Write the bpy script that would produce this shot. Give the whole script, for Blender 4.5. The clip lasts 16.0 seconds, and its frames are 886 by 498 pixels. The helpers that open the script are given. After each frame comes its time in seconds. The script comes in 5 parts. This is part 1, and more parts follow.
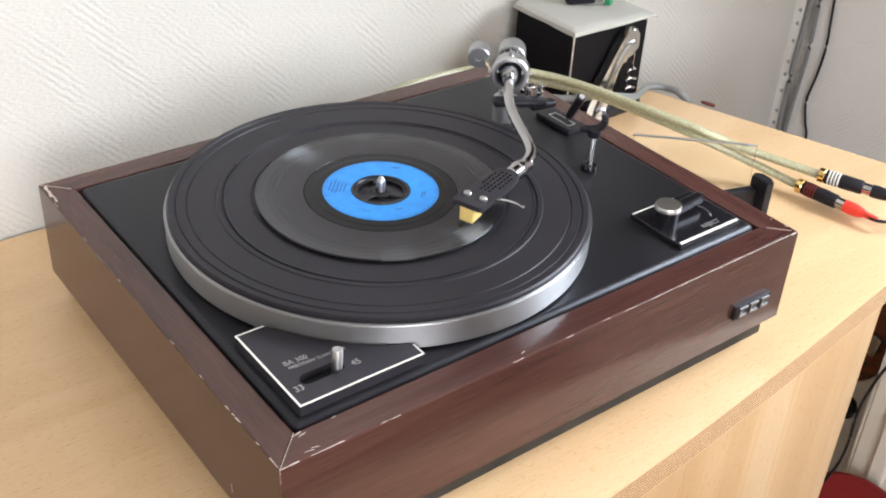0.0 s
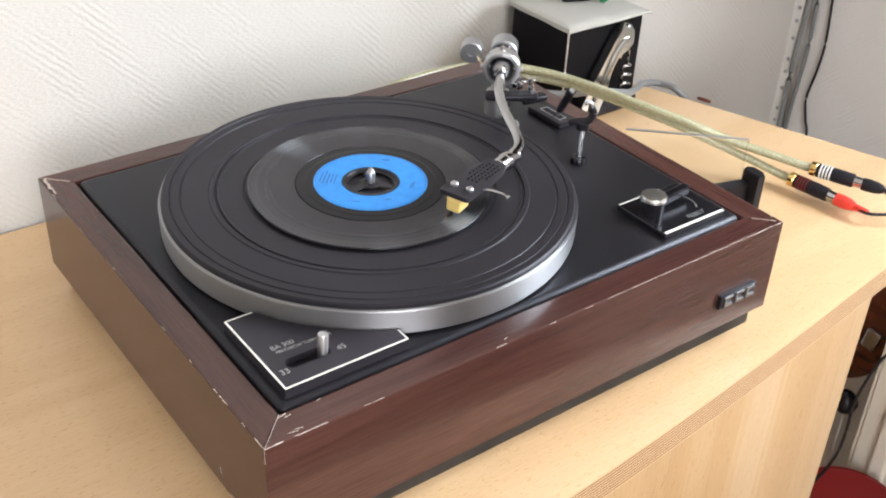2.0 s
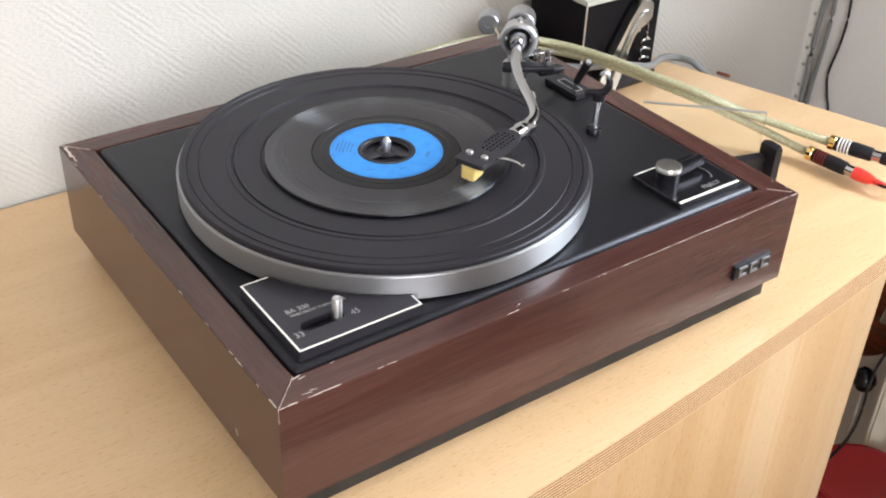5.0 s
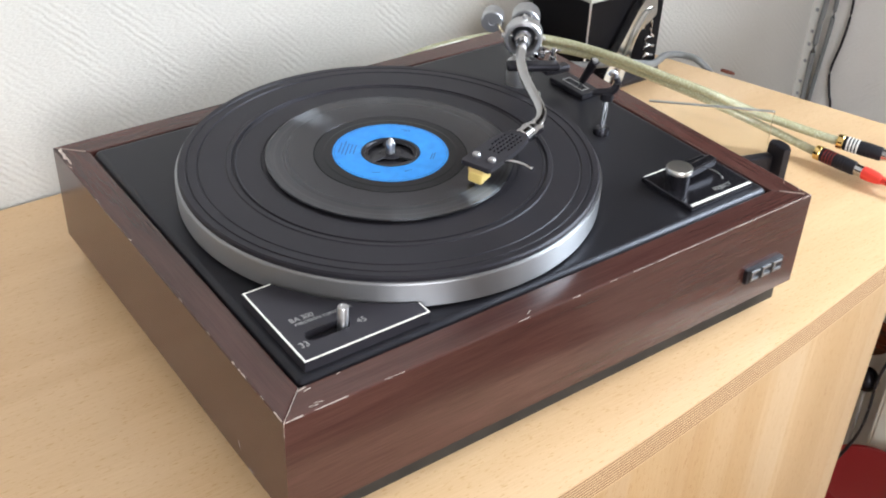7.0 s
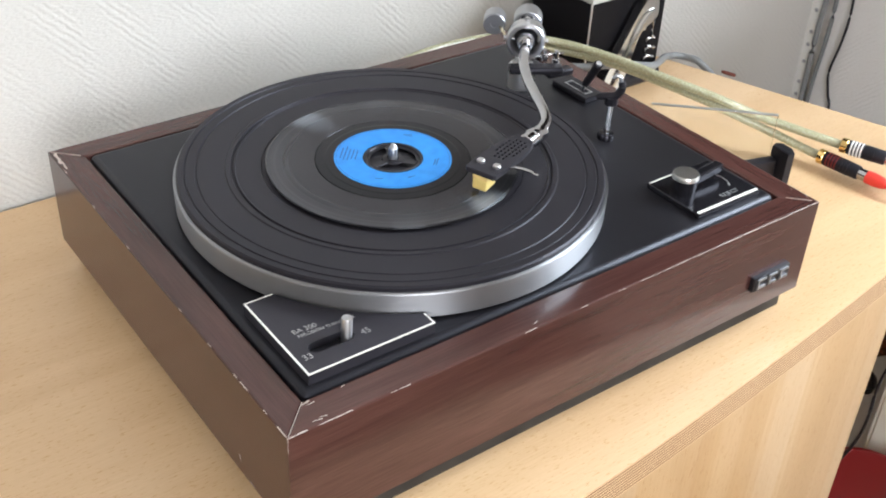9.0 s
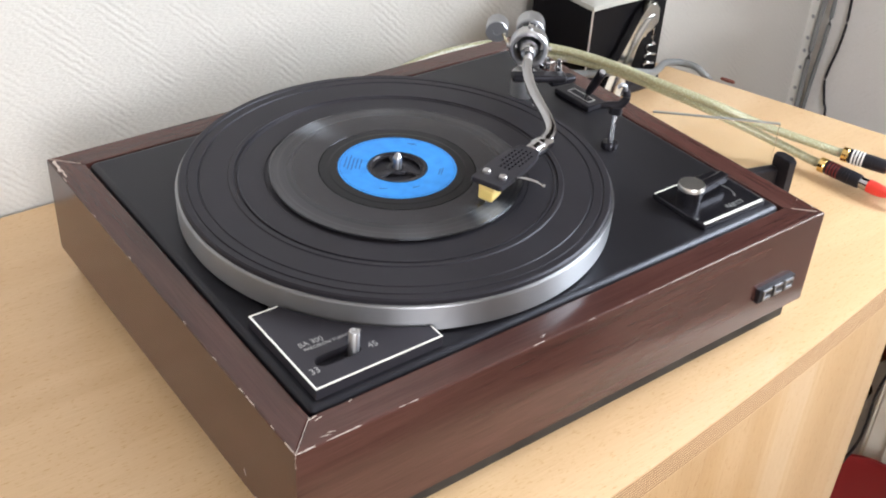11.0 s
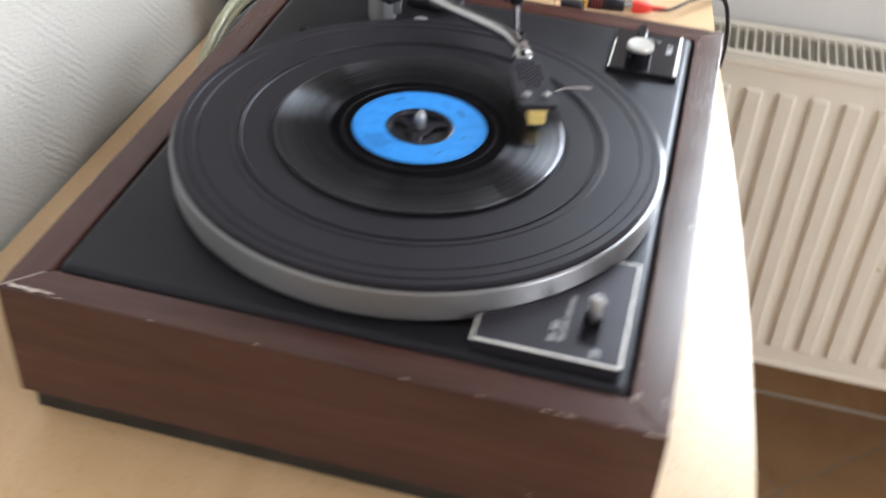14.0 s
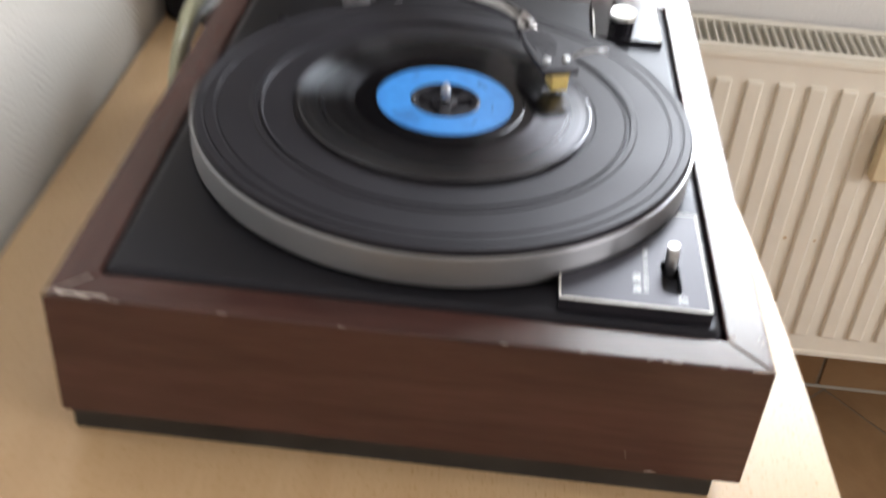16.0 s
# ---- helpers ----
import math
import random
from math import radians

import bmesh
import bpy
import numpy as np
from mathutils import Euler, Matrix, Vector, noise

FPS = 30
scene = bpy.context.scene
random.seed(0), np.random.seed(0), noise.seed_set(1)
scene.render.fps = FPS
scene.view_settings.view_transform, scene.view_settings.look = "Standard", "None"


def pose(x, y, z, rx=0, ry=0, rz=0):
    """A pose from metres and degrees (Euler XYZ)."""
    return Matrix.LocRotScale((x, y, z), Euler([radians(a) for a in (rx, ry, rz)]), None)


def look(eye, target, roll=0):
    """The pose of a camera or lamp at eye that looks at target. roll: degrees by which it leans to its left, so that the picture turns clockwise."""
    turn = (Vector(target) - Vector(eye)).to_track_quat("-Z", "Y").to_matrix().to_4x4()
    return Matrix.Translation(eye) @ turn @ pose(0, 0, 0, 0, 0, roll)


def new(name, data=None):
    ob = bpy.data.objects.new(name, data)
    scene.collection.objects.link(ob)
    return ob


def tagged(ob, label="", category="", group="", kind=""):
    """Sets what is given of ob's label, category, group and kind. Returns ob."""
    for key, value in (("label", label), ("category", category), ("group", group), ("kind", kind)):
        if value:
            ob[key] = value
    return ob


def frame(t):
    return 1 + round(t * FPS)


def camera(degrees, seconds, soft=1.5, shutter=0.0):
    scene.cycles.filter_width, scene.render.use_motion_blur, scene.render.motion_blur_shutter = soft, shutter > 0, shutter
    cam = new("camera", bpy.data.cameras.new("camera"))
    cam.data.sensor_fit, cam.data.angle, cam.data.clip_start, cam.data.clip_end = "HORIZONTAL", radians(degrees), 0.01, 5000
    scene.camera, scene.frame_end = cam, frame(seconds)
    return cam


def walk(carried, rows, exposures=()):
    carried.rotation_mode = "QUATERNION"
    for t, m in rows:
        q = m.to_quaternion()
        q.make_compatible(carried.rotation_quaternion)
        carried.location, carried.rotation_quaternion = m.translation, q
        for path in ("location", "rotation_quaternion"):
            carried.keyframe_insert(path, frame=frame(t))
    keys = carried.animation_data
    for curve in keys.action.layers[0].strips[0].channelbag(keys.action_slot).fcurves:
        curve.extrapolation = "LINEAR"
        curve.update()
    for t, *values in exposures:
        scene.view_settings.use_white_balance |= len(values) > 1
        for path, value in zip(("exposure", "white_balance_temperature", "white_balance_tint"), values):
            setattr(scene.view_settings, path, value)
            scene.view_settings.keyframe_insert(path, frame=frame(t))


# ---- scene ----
cam = camera(43.80, 16.0, soft=2.0, shutter=0.9)
PATH = [
    (0, (-0.1985, -0.3716, 1.2959), (0.8487, 0.9308, 0.1972), 3.37),
    (0.5, (-0.1987, -0.3753, 1.2954), (0.8473, 0.9317, 0.2011), 3.35),
    (1, (-0.1976, -0.3804, 1.2953), (0.8454, 0.9300, 0.2021), 3.25),
    (1.5, (-0.1961, -0.3892, 1.2973), (0.8390, 0.9279, 0.2047), 2.98),
    (2, (-0.1934, -0.3977, 1.2968), (0.8318, 0.9259, 0.2026), 2.72),
    (2.5, (-0.1938, -0.4026, 1.2940), (0.8217, 0.9239, 0.1944), 2.50),
    (3, (-0.1962, -0.4074, 1.2918), (0.8081, 0.9202, 0.1832), 2.53),
    (5.5, (-0.1932, -0.4093, 1.2921), (0.7866, 0.9242, 0.1688), 2.22),
    (6, (-0.1915, -0.4048, 1.2911), (0.7883, 0.9279, 0.1669), 2.12),
    (6.5, (-0.1914, -0.3951, 1.2894), (0.7973, 0.9295, 0.1633), 2.27),
    (7, (-0.1915, -0.3869, 1.2865), (0.8012, 0.9310, 0.1561), 2.50),
    (7.5, (-0.1915, -0.3811, 1.2870), (0.8031, 0.9312, 0.1519), 2.68),
    (8, (-0.1906, -0.3761, 1.2879), (0.8062, 0.9326, 0.1504), 2.85),
    (8.5, (-0.1899, -0.3714, 1.2862), (0.8109, 0.9337, 0.1481), 2.92),
    (11, (-0.1947, -0.3539, 1.2880), (0.8303, 0.9331, 0.1509), 3.65),
    (11.5, (-0.1540, -0.3247, 1.2918), (0.8630, 0.9587, 0.1434), 4.33),
    (11.7, (-0.136, -0.313, 1.284), (0.851, 0.997, 0.140), 4.1),
    (12, (-0.1329, -0.2861, 1.2830), (0.8184, 1.0299, 0.1155), 3.25),
    (12.2, (-0.140, -0.250, 1.291), (0.862, 1.001, 0.095), 3.0),
    (12.5, (-0.2007, -0.1758, 1.2674), (1.0670, 0.8746, 0.1318), 3.17),
    (12.8, (-0.266, -0.122, 1.272), (1.146, 0.704, 0.122), 2.4),
    (13, (-0.3029, -0.0980, 1.2710), (1.1600, 0.6090, 0.1048), 2.29),
    (13.2, (-0.324, -0.083, 1.262), (1.168, 0.560, 0.095), 2.5),
    (13.5, (-0.3400, -0.0560, 1.2670), (1.1730, 0.4740, 0.0710), 3.35),
    (14, (-0.3670, 0.0330, 1.2615), (1.1645, 0.3690, 0.0200), 3.90),
    (14.2, (-0.386, 0.076, 1.258), (1.150, 0.332, 0.005), 3.3),
    (14.5, (-0.4070, 0.1220, 1.2800), (1.1300, 0.2480, 0.0065), 3.50),
    (15, (-0.4225, 0.1470, 1.2880), (1.1390, 0.2180, 0.0415), 3.40),
    (15.5, (-0.4270, 0.1400, 1.2750), (1.1840, 0.2055, 0.0920), 3.20),
    (15.8, (-0.418, 0.146, 1.257), (1.199, 0.210, 0.082), 3.6),
    (16, (-0.3930, 0.1480, 1.2215), (1.2140, 0.1990, 0.0360), 5.00),
]
walk(cam, [(t, look(eye, target, roll)) for t, eye, target, roll in PATH],
     [(0, 0.09, 6400, 9), (3, 0.07, 6450, 9.5), (5.5, 0.05, 6350, 8.5), (7.5, 0.02, 6150, 7), (10, 0.03, 6200, 8), (12, 0.04, 6400, 10), (13, 0.22, 6250, 8.5), (13.5, 0.12, 6300, 9), (14, -0.10, 6250, 8.5), (14.5, -0.32, 6600, 10.5), (16, -0.28, 6550, 10)])

# ---- light ----
world = bpy.data.worlds.new("sky")
scene.world = world
world.use_nodes = True
wn = world.node_tree.nodes
sky = wn.new("ShaderNodeTexSky")
sky.sky_type = "NISHITA"
sky.sun_disc = False
sky.sun_elevation, sky.sun_rotation = radians(38), radians(150)
wn["Background"].inputs["Strength"].default_value = 0.12
world.node_tree.links.new(sky.outputs[0], wn["Background"].inputs["Color"])

ZT = 0.7820      # table top
FLOOR = -0.036
YW = 0.4505       # back wall
XW = 1.046       # window wall
CEIL = 2.48
WIN_Y0, WIN_Y1, WIN_Z0, WIN_Z1 = -0.76, -0.005, 1.06, 1.94


def area_lamp(name, m, sx, sy, watts, colour):
    data = bpy.data.lights.new(name, "AREA")
    data.shape, data.size, data.size_y, data.energy, data.color = "RECTANGLE", sx, sy, watts, colour
    ob = new(name, data)
    ob.matrix_world = m
    return ob


area_lamp("window_daylight", look((XW + 0.20, (WIN_Y0 + WIN_Y1) / 2, (WIN_Z0 + WIN_Z1) / 2),
          (0, (WIN_Y0 + WIN_Y1) / 2, (WIN_Z0 + WIN_Z1) / 2)), WIN_Y1 - WIN_Y0, WIN_Z1 - WIN_Z0, 50, (0.905, 0.957, 1.0))
# added fill light from the south, with no known window behind it
area_lamp("south_fill_light", look((-0.9, -2.72, 1.6), (-0.9, 0, 1.6)), 1.5, 1.24, 65, (1.0, 0.966, 0.958))


# ---- materials ----
def mat(name, colour=(0.5, 0.5, 0.5), rough=0.5, metal=0.0, spec=0.5, coat=0.0, trans=0.0, ior=1.45):
    m = bpy.data.materials.new(name)
    m.use_nodes = True
    b = m.node_tree.nodes["Principled BSDF"]
    b.inputs["Base Color"].default_value = (*colour, 1)
    b.inputs["Roughness"].default_value = rough
    b.inputs["Metallic"].default_value = metal
    b.inputs["Specular IOR Level"].default_value = spec
    b.inputs["Coat Weight"].default_value = coat
    b.inputs["Transmission Weight"].default_value = trans
    b.inputs["IOR"].default_value = ior
    return m


def nodes_of(m):
    return m.node_tree.nodes, m.node_tree.links, m.node_tree.nodes["Principled BSDF"]


def coords(m, scale=(1, 1, 1), rot=(0, 0, 0)):
    n, l, _ = nodes_of(m)
    tc, mp = n.new("ShaderNodeTexCoord"), n.new("ShaderNodeMapping")
    mp.inputs["Scale"].default_value = scale
    mp.inputs["Rotation"].default_value = [radians(a) for a in rot]
    l.new(tc.outputs["Object"], mp.inputs["Vector"])
    return mp.outputs[0]


def noise_node(m, vec, scale, detail=4, rough=0.5, distort=0.0):
    n, l, _ = nodes_of(m)
    t = n.new("ShaderNodeTexNoise")
    t.inputs["Scale"].default_value, t.inputs["Detail"].default_value = scale, detail
    t.inputs["Roughness"].default_value, t.inputs["Distortion"].default_value = rough, distort
    l.new(vec, t.inputs["Vector"])
    return t.outputs["Fac"]


def ramp(m, fac, stops):
    n, l, _ = nodes_of(m)
    r = n.new("ShaderNodeValToRGB")
    e = r.color_ramp.elements
    while len(e) < len(stops):
        e.new(0.5)
    for el, (p, c) in zip(e, stops):
        el.position, el.color = p, (*c, 1) if len(c) == 3 else c
    l.new(fac, r.inputs[0])
    return r.outputs[0]


def mix(m, fac, a, b, mode="MIX"):
    n, l, _ = nodes_of(m)
    x = n.new("ShaderNodeMix")
    x.data_type, x.blend_type = "RGBA", mode
    for sock, v in ((x.inputs[0], fac), (x.inputs[6], a), (x.inputs[7], b)):
        if isinstance(v, (int, float)):
            sock.default_value = v
        elif isinstance(v, tuple):
            sock.default_value = (*v, 1)
        else:
            l.new(v, sock)
    return x.outputs[2]


def bump(m, height, strength, distance=0.001):
    n, l, b = nodes_of(m)
    x = n.new("ShaderNodeBump")
    x.inputs["Strength"].default_value, x.inputs["Distance"].default_value = strength, distance
    l.new(height, x.inputs["Height"])
    l.new(x.outputs[0], b.inputs["Normal"])


def set_in(m, name, out):
    m.node_tree.links.new(out, nodes_of(m)[2].inputs[name])


def scaled(m, fac, lo, hi):
    n, l, _ = nodes_of(m)
    x = n.new("ShaderNodeMapRange")
    x.inputs[3].default_value, x.inputs[4].default_value = lo, hi
    l.new(fac, x.inputs[0])
    return x.outputs[0]


def veneer(name, axis):
    """Dark reddish-brown veneer, grain along the given axis."""
    m = mat(name, (0.07, 0.025, 0.016), 0.26, spec=0.58)
    st = {"x": (1.2, 16, 16), "y": (16, 1.2, 16)}[axis]
    v = coords(m, st)
    big = noise_node(m, v, 3.0, 5, 0.6, 0.6)
    fine = noise_node(m, coords(m, tuple(10 * a if a > 2 else 3 * a for a in st)), 9.0, 3)
    c = ramp(m, big, [(0.30, (0.0475, 0.0197, 0.0170)), (0.52, (0.0705, 0.0288, 0.0243)), (0.72, (0.0905, 0.0388, 0.0324))])
    f = ramp(m, fine, [(0.35, (0.55, 0.5, 0.5)), (0.6, (1, 1, 1))])
    set_in(m, "Base Color", mix(m, 0.55, c, f, "MULTIPLY"))
    wear = noise_node(m, coords(m), 30, 4)
    set_in(m, "Roughness", scaled(m, wear, 0.13, 0.25))
    bump(m, fine, 0.10, 0.00006)
    return m


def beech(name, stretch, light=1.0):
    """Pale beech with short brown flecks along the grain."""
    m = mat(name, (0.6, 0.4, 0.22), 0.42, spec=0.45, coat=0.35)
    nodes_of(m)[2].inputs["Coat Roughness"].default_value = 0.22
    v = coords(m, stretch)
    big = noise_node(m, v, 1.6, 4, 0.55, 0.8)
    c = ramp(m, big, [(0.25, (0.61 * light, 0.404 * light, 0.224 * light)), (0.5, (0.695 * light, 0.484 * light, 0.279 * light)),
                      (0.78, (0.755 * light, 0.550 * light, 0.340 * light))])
    fleck = noise_node(m, coords(m, tuple(a * 16 if a > 2 else a * 22 for a in stretch)), 7.0, 2, 0.5)
    fk = ramp(m, fleck, [(0.60, (1, 1, 1)), (0.70, (0.81, 0.69, 0.55))])
    fibre = noise_node(m, coords(m, tuple(a * 30 if a > 2 else a * 4 for a in stretch)), 6, 3)
    fb = ramp(m, fibre, [(0.3, (0.90, 0.86, 0.82)), (0.65, (1, 1, 1))])
    if stretch[2] < 2:
        plank = noise_node(m, coords(m, (17, 17, 0.02)), 1.0, 1, 0.4)
        c = mix(m, 0.8, c, ramp(m, plank, [(0.42, (1, 1, 1)), (0.46, (0.93, 0.86, 0.74)), (0.56, (0.98, 0.94, 0.86)), (0.60, (0.90, 0.81, 0.67))]), "MULTIPLY")
    set_in(m, "Base Color", mix(m, 0.8, mix(m, 0.85, c, fk, "MULTIPLY"), fb, "MULTIPLY"))
    set_in(m, "Roughness", scaled(m, big, 0.30, 0.42))
    bump(m, fibre, 0.06, 0.0001)
    return m


M = {}
M["veneer_x"], M["veneer_y"] = veneer("dark veneer along x", "x"), veneer("dark veneer along y", "y")
M["beech_top"] = beech("beech table top", (1.1, 7, 7))
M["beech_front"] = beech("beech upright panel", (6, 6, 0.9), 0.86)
M["ply_dark"] = mat("plywood dark layer", (0.27, 0.14, 0.07), 0.6)
M["ply_light"] = beech("plywood light layer", (1.5, 9, 30))


def black_paint(name, base, rough, grain=400):
    m = mat(name, (base, base * 0.95, base * 1.2), rough, spec=0.30)
    nodes_of(m)[2].inputs["Specular Tint"].default_value = (0.86, 0.84, 1.0, 1)
    g = noise_node(m, coords(m), grain, 3, 0.6)
    s = noise_node(m, coords(m), 9, 4, 0.6)
    set_in(m, "Roughness", scaled(m, s, rough - 0.09, rough + 0.10))
    set_in(m, "Base Color", ramp(m, s, [(0.3, (base * 0.87, base * 0.82, base)), (0.7, (base * 1.25, base * 1.18, base * 1.45))]))
    bump(m, g, 0.10, 0.00004)
    return m


M["deck"] = black_paint("satin black deck", 0.009, 0.36, 900)
for b_mat in ("deck",):
    nodes_of(M[b_mat])[2].inputs["Specular IOR Level"].default_value = 0.40
    nodes_of(M[b_mat])[2].inputs["Specular Tint"].default_value = (0.80, 0.83, 1.0, 1)
M["plastic"] = black_paint("black plastic", 0.012, 0.34)
M["gloss"] = black_paint("glossy black panel", 0.010, 0.16)
M["panel"] = black_paint("brushed dark panel", 0.022, 0.32, 700)
M["base"] = black_paint("matt black base", 0.010, 0.6)
for b_mat in ("panel", "gloss"):
    nodes_of(M[b_mat])[2].inputs["Specular IOR Level"].default_value = 0.45
# black base board, colour raised to include light thrown back by the table
M["plinth_base"] = mat("dull black board lightened by table light", (0.036, 0.032, 0.028), 0.7, spec=0.3)
set_in(M["plinth_base"], "Base Color", ramp(M["plinth_base"], noise_node(M["plinth_base"], coords(M["plinth_base"]), 25, 5), [(0.3, (0.026, 0.023, 0.020)), (0.7, (0.050, 0.044, 0.038))]))
M["rubber"] = black_paint("black rubber", 0.016, 0.42, 1500)
M["shell"] = black_paint("dark grey headshell", 0.022, 0.42, 800)
M["speaker_black"] = black_paint("black lacquer", 0.004, 0.42)
nodes_of(M["speaker_black"])[2].inputs["Specular IOR Level"].default_value = 0.15


def metal(name, colour, rough, streak=None):
    m = mat(name, colour, rough, 1.0)
    if streak:
        g = noise_node(m, coords(m, streak), 10, 3)
        set_in(m, "Roughness", scaled(m, g, max(0.03, rough - 0.06), rough + 0.08))
    else:
        g = noise_node(m, coords(m), 35, 4)
        set_in(m, "Roughness", scaled(m, g, max(0.03, rough - 0.03), rough + 0.04))
    return m


M["alu"] = metal("turned aluminium", (0.345, 0.35, 0.37), 0.42, (4, 4, 160))
alu_nodes, alu_links, alu_shader = nodes_of(M["alu"])
alu_tangent = alu_nodes.new("ShaderNodeTangent")
alu_tangent.direction_type, alu_tangent.axis = "RADIAL", "Z"
alu_links.new(alu_tangent.outputs[0], alu_shader.inputs["Tangent"])
alu_shader.inputs["Anisotropic"].default_value = 0.85
alu_shader.inputs["Anisotropic Rotation"].default_value = 0.25
M["alu_disc"] = metal("spun aluminium", (0.74, 0.73, 0.70), 0.28)
M["chrome"] = metal("chrome", (0.50, 0.50, 0.52), 0.09)
M["satin"] = metal("satin nickel", (0.54, 0.54, 0.555), 0.30)
M["satin_dark"] = metal("polished nickel", (0.46, 0.455, 0.44), 0.20)
M["steel_grey"] = metal("grey steel weight", (0.42, 0.43, 0.46), 0.33)
M["gold"] = metal("gold plating", (0.83, 0.58, 0.22), 0.2)
M["pillar"] = metal("matt bright metal", (0.80, 0.80, 0.81), 0.40)
M["brass"] = metal("pale brass", (0.72, 0.66, 0.50), 0.25)
M["white_line"] = mat("white printed line", (0.82, 0.80, 0.76), 0.4)
M["print"] = mat("silver print", (0.44, 0.44, 0.44), 0.42, 0.7)
M["yellow"] = mat("yellow cartridge plastic", (0.70, 0.54, 0.19), 0.32)
M["yellow_pale"] = mat("cream cartridge plastic", (0.75, 0.56, 0.22), 0.35)


def vinyl():
    m = mat("black vinyl", (0.004, 0.004, 0.005), 0.25, spec=0.64)
    n, l, b = nodes_of(m)
    b.inputs["Specular Tint"].default_value = (0.86, 0.82, 1.0, 1)
    tc = n.new("ShaderNodeTexCoord")
    flat = n.new("ShaderNodeVectorMath")
    flat.operation = "MULTIPLY"
    flat.inputs[1].default_value = (1, 1, 0)
    ln = n.new("ShaderNodeVectorMath")
    ln.operation = "LENGTH"
    l.new(tc.outputs["Object"], flat.inputs[0])
    l.new(flat.outputs[0], ln.inputs[0])
    bands = n.new("ShaderNodeTexNoise")
    bands.noise_dimensions = "1D"
    bands.inputs["Scale"].default_value, bands.inputs["Detail"].default_value = 240, 3
    l.new(ln.outputs["Value"], bands.inputs["W"])
    set_in(m, "Roughness", scaled(m, bands.outputs["Fac"], 0.15, 0.23))
    tan = n.new("ShaderNodeTangent")
    tan.direction_type, tan.axis = "RADIAL", "Z"
    l.new(tan.outputs[0], b.inputs["Tangent"])
    b.inputs["Anisotropic"].default_value = 1.0
    b.inputs["Anisotropic Rotation"].default_value = 0.25
    # slanting groove walls: a gloss spread wide across the grooves, narrow along them, loudest in the outer turns
    walls = n.new("ShaderNodeBsdfAnisotropic")
    walls.inputs["Roughness"].default_value, walls.inputs["Anisotropy"].default_value = 0.36, 0.85
    l.new(tan.outputs[0], walls.inputs["Tangent"])
    outer = n.new("ShaderNodeMapRange")
    outer.inputs["From Min"].default_value, outer.inputs["From Max"].default_value = 0.060, 0.085
    outer.inputs["To Min"].default_value, outer.inputs["To Max"].default_value = 0.005, 0.055
    l.new(ln.outputs["Value"], outer.inputs["Value"])
    loud = n.new("ShaderNodeMath")
    loud.operation = "MULTIPLY"
    l.new(outer.outputs[0], loud.inputs[0])
    l.new(scaled(m, bands.outputs["Fac"], 0.4, 1.6), loud.inputs[1])
    tone = n.new("ShaderNodeVectorMath")
    tone.operation = "SCALE"
    tone.inputs[0].default_value = (0.88, 0.93, 1.0)
    l.new(loud.outputs[0], tone.inputs["Scale"])
    l.new(tone.outputs[0], walls.inputs["Color"])
    both = n.new("ShaderNodeAddShader")
    l.new(b.outputs[0], both.inputs[0])
    l.new(walls.outputs[0], both.inputs[1])
    l.new(both.outputs[0], n["Material Output"].inputs["Surface"])
    return m


M["vinyl"] = vinyl()
M["vinyl_smooth"] = black_paint("smooth vinyl run-out", 0.004, 0.12)


def paper_blue():
    m = mat("blue record label", (0.03, 0.27, 0.72), 0.45)
    g = noise_node(m, coords(m), 120, 4)
    set_in(m, "Base Color", ramp(m, g, [(0.3, (0.018, 0.20, 0.60)), (0.7, (0.030, 0.265, 0.72))]))
    return m


M["label"] = paper_blue()
M["label_print"] = mat("dark blue label print", (0.012, 0.07, 0.24), 0.5)
M["adapter"] = black_paint("black plastic centre", 0.014, 0.3)


def wave_bands(m, vec, direction, scale, distort=0.0, detail_scale=1.0):
    n, l, _ = nodes_of(m)
    w = n.new("ShaderNodeTexWave")
    w.wave_type, w.bands_direction, w.wave_profile = "BANDS", direction, "SIN"
    w.inputs["Scale"].default_value, w.inputs["Distortion"].default_value = scale, distort
    w.inputs["Detail"].default_value, w.inputs["Detail Scale"].default_value = 2, detail_scale
    l.new(vec, w.inputs["Vector"])
    return w.outputs["Fac"]


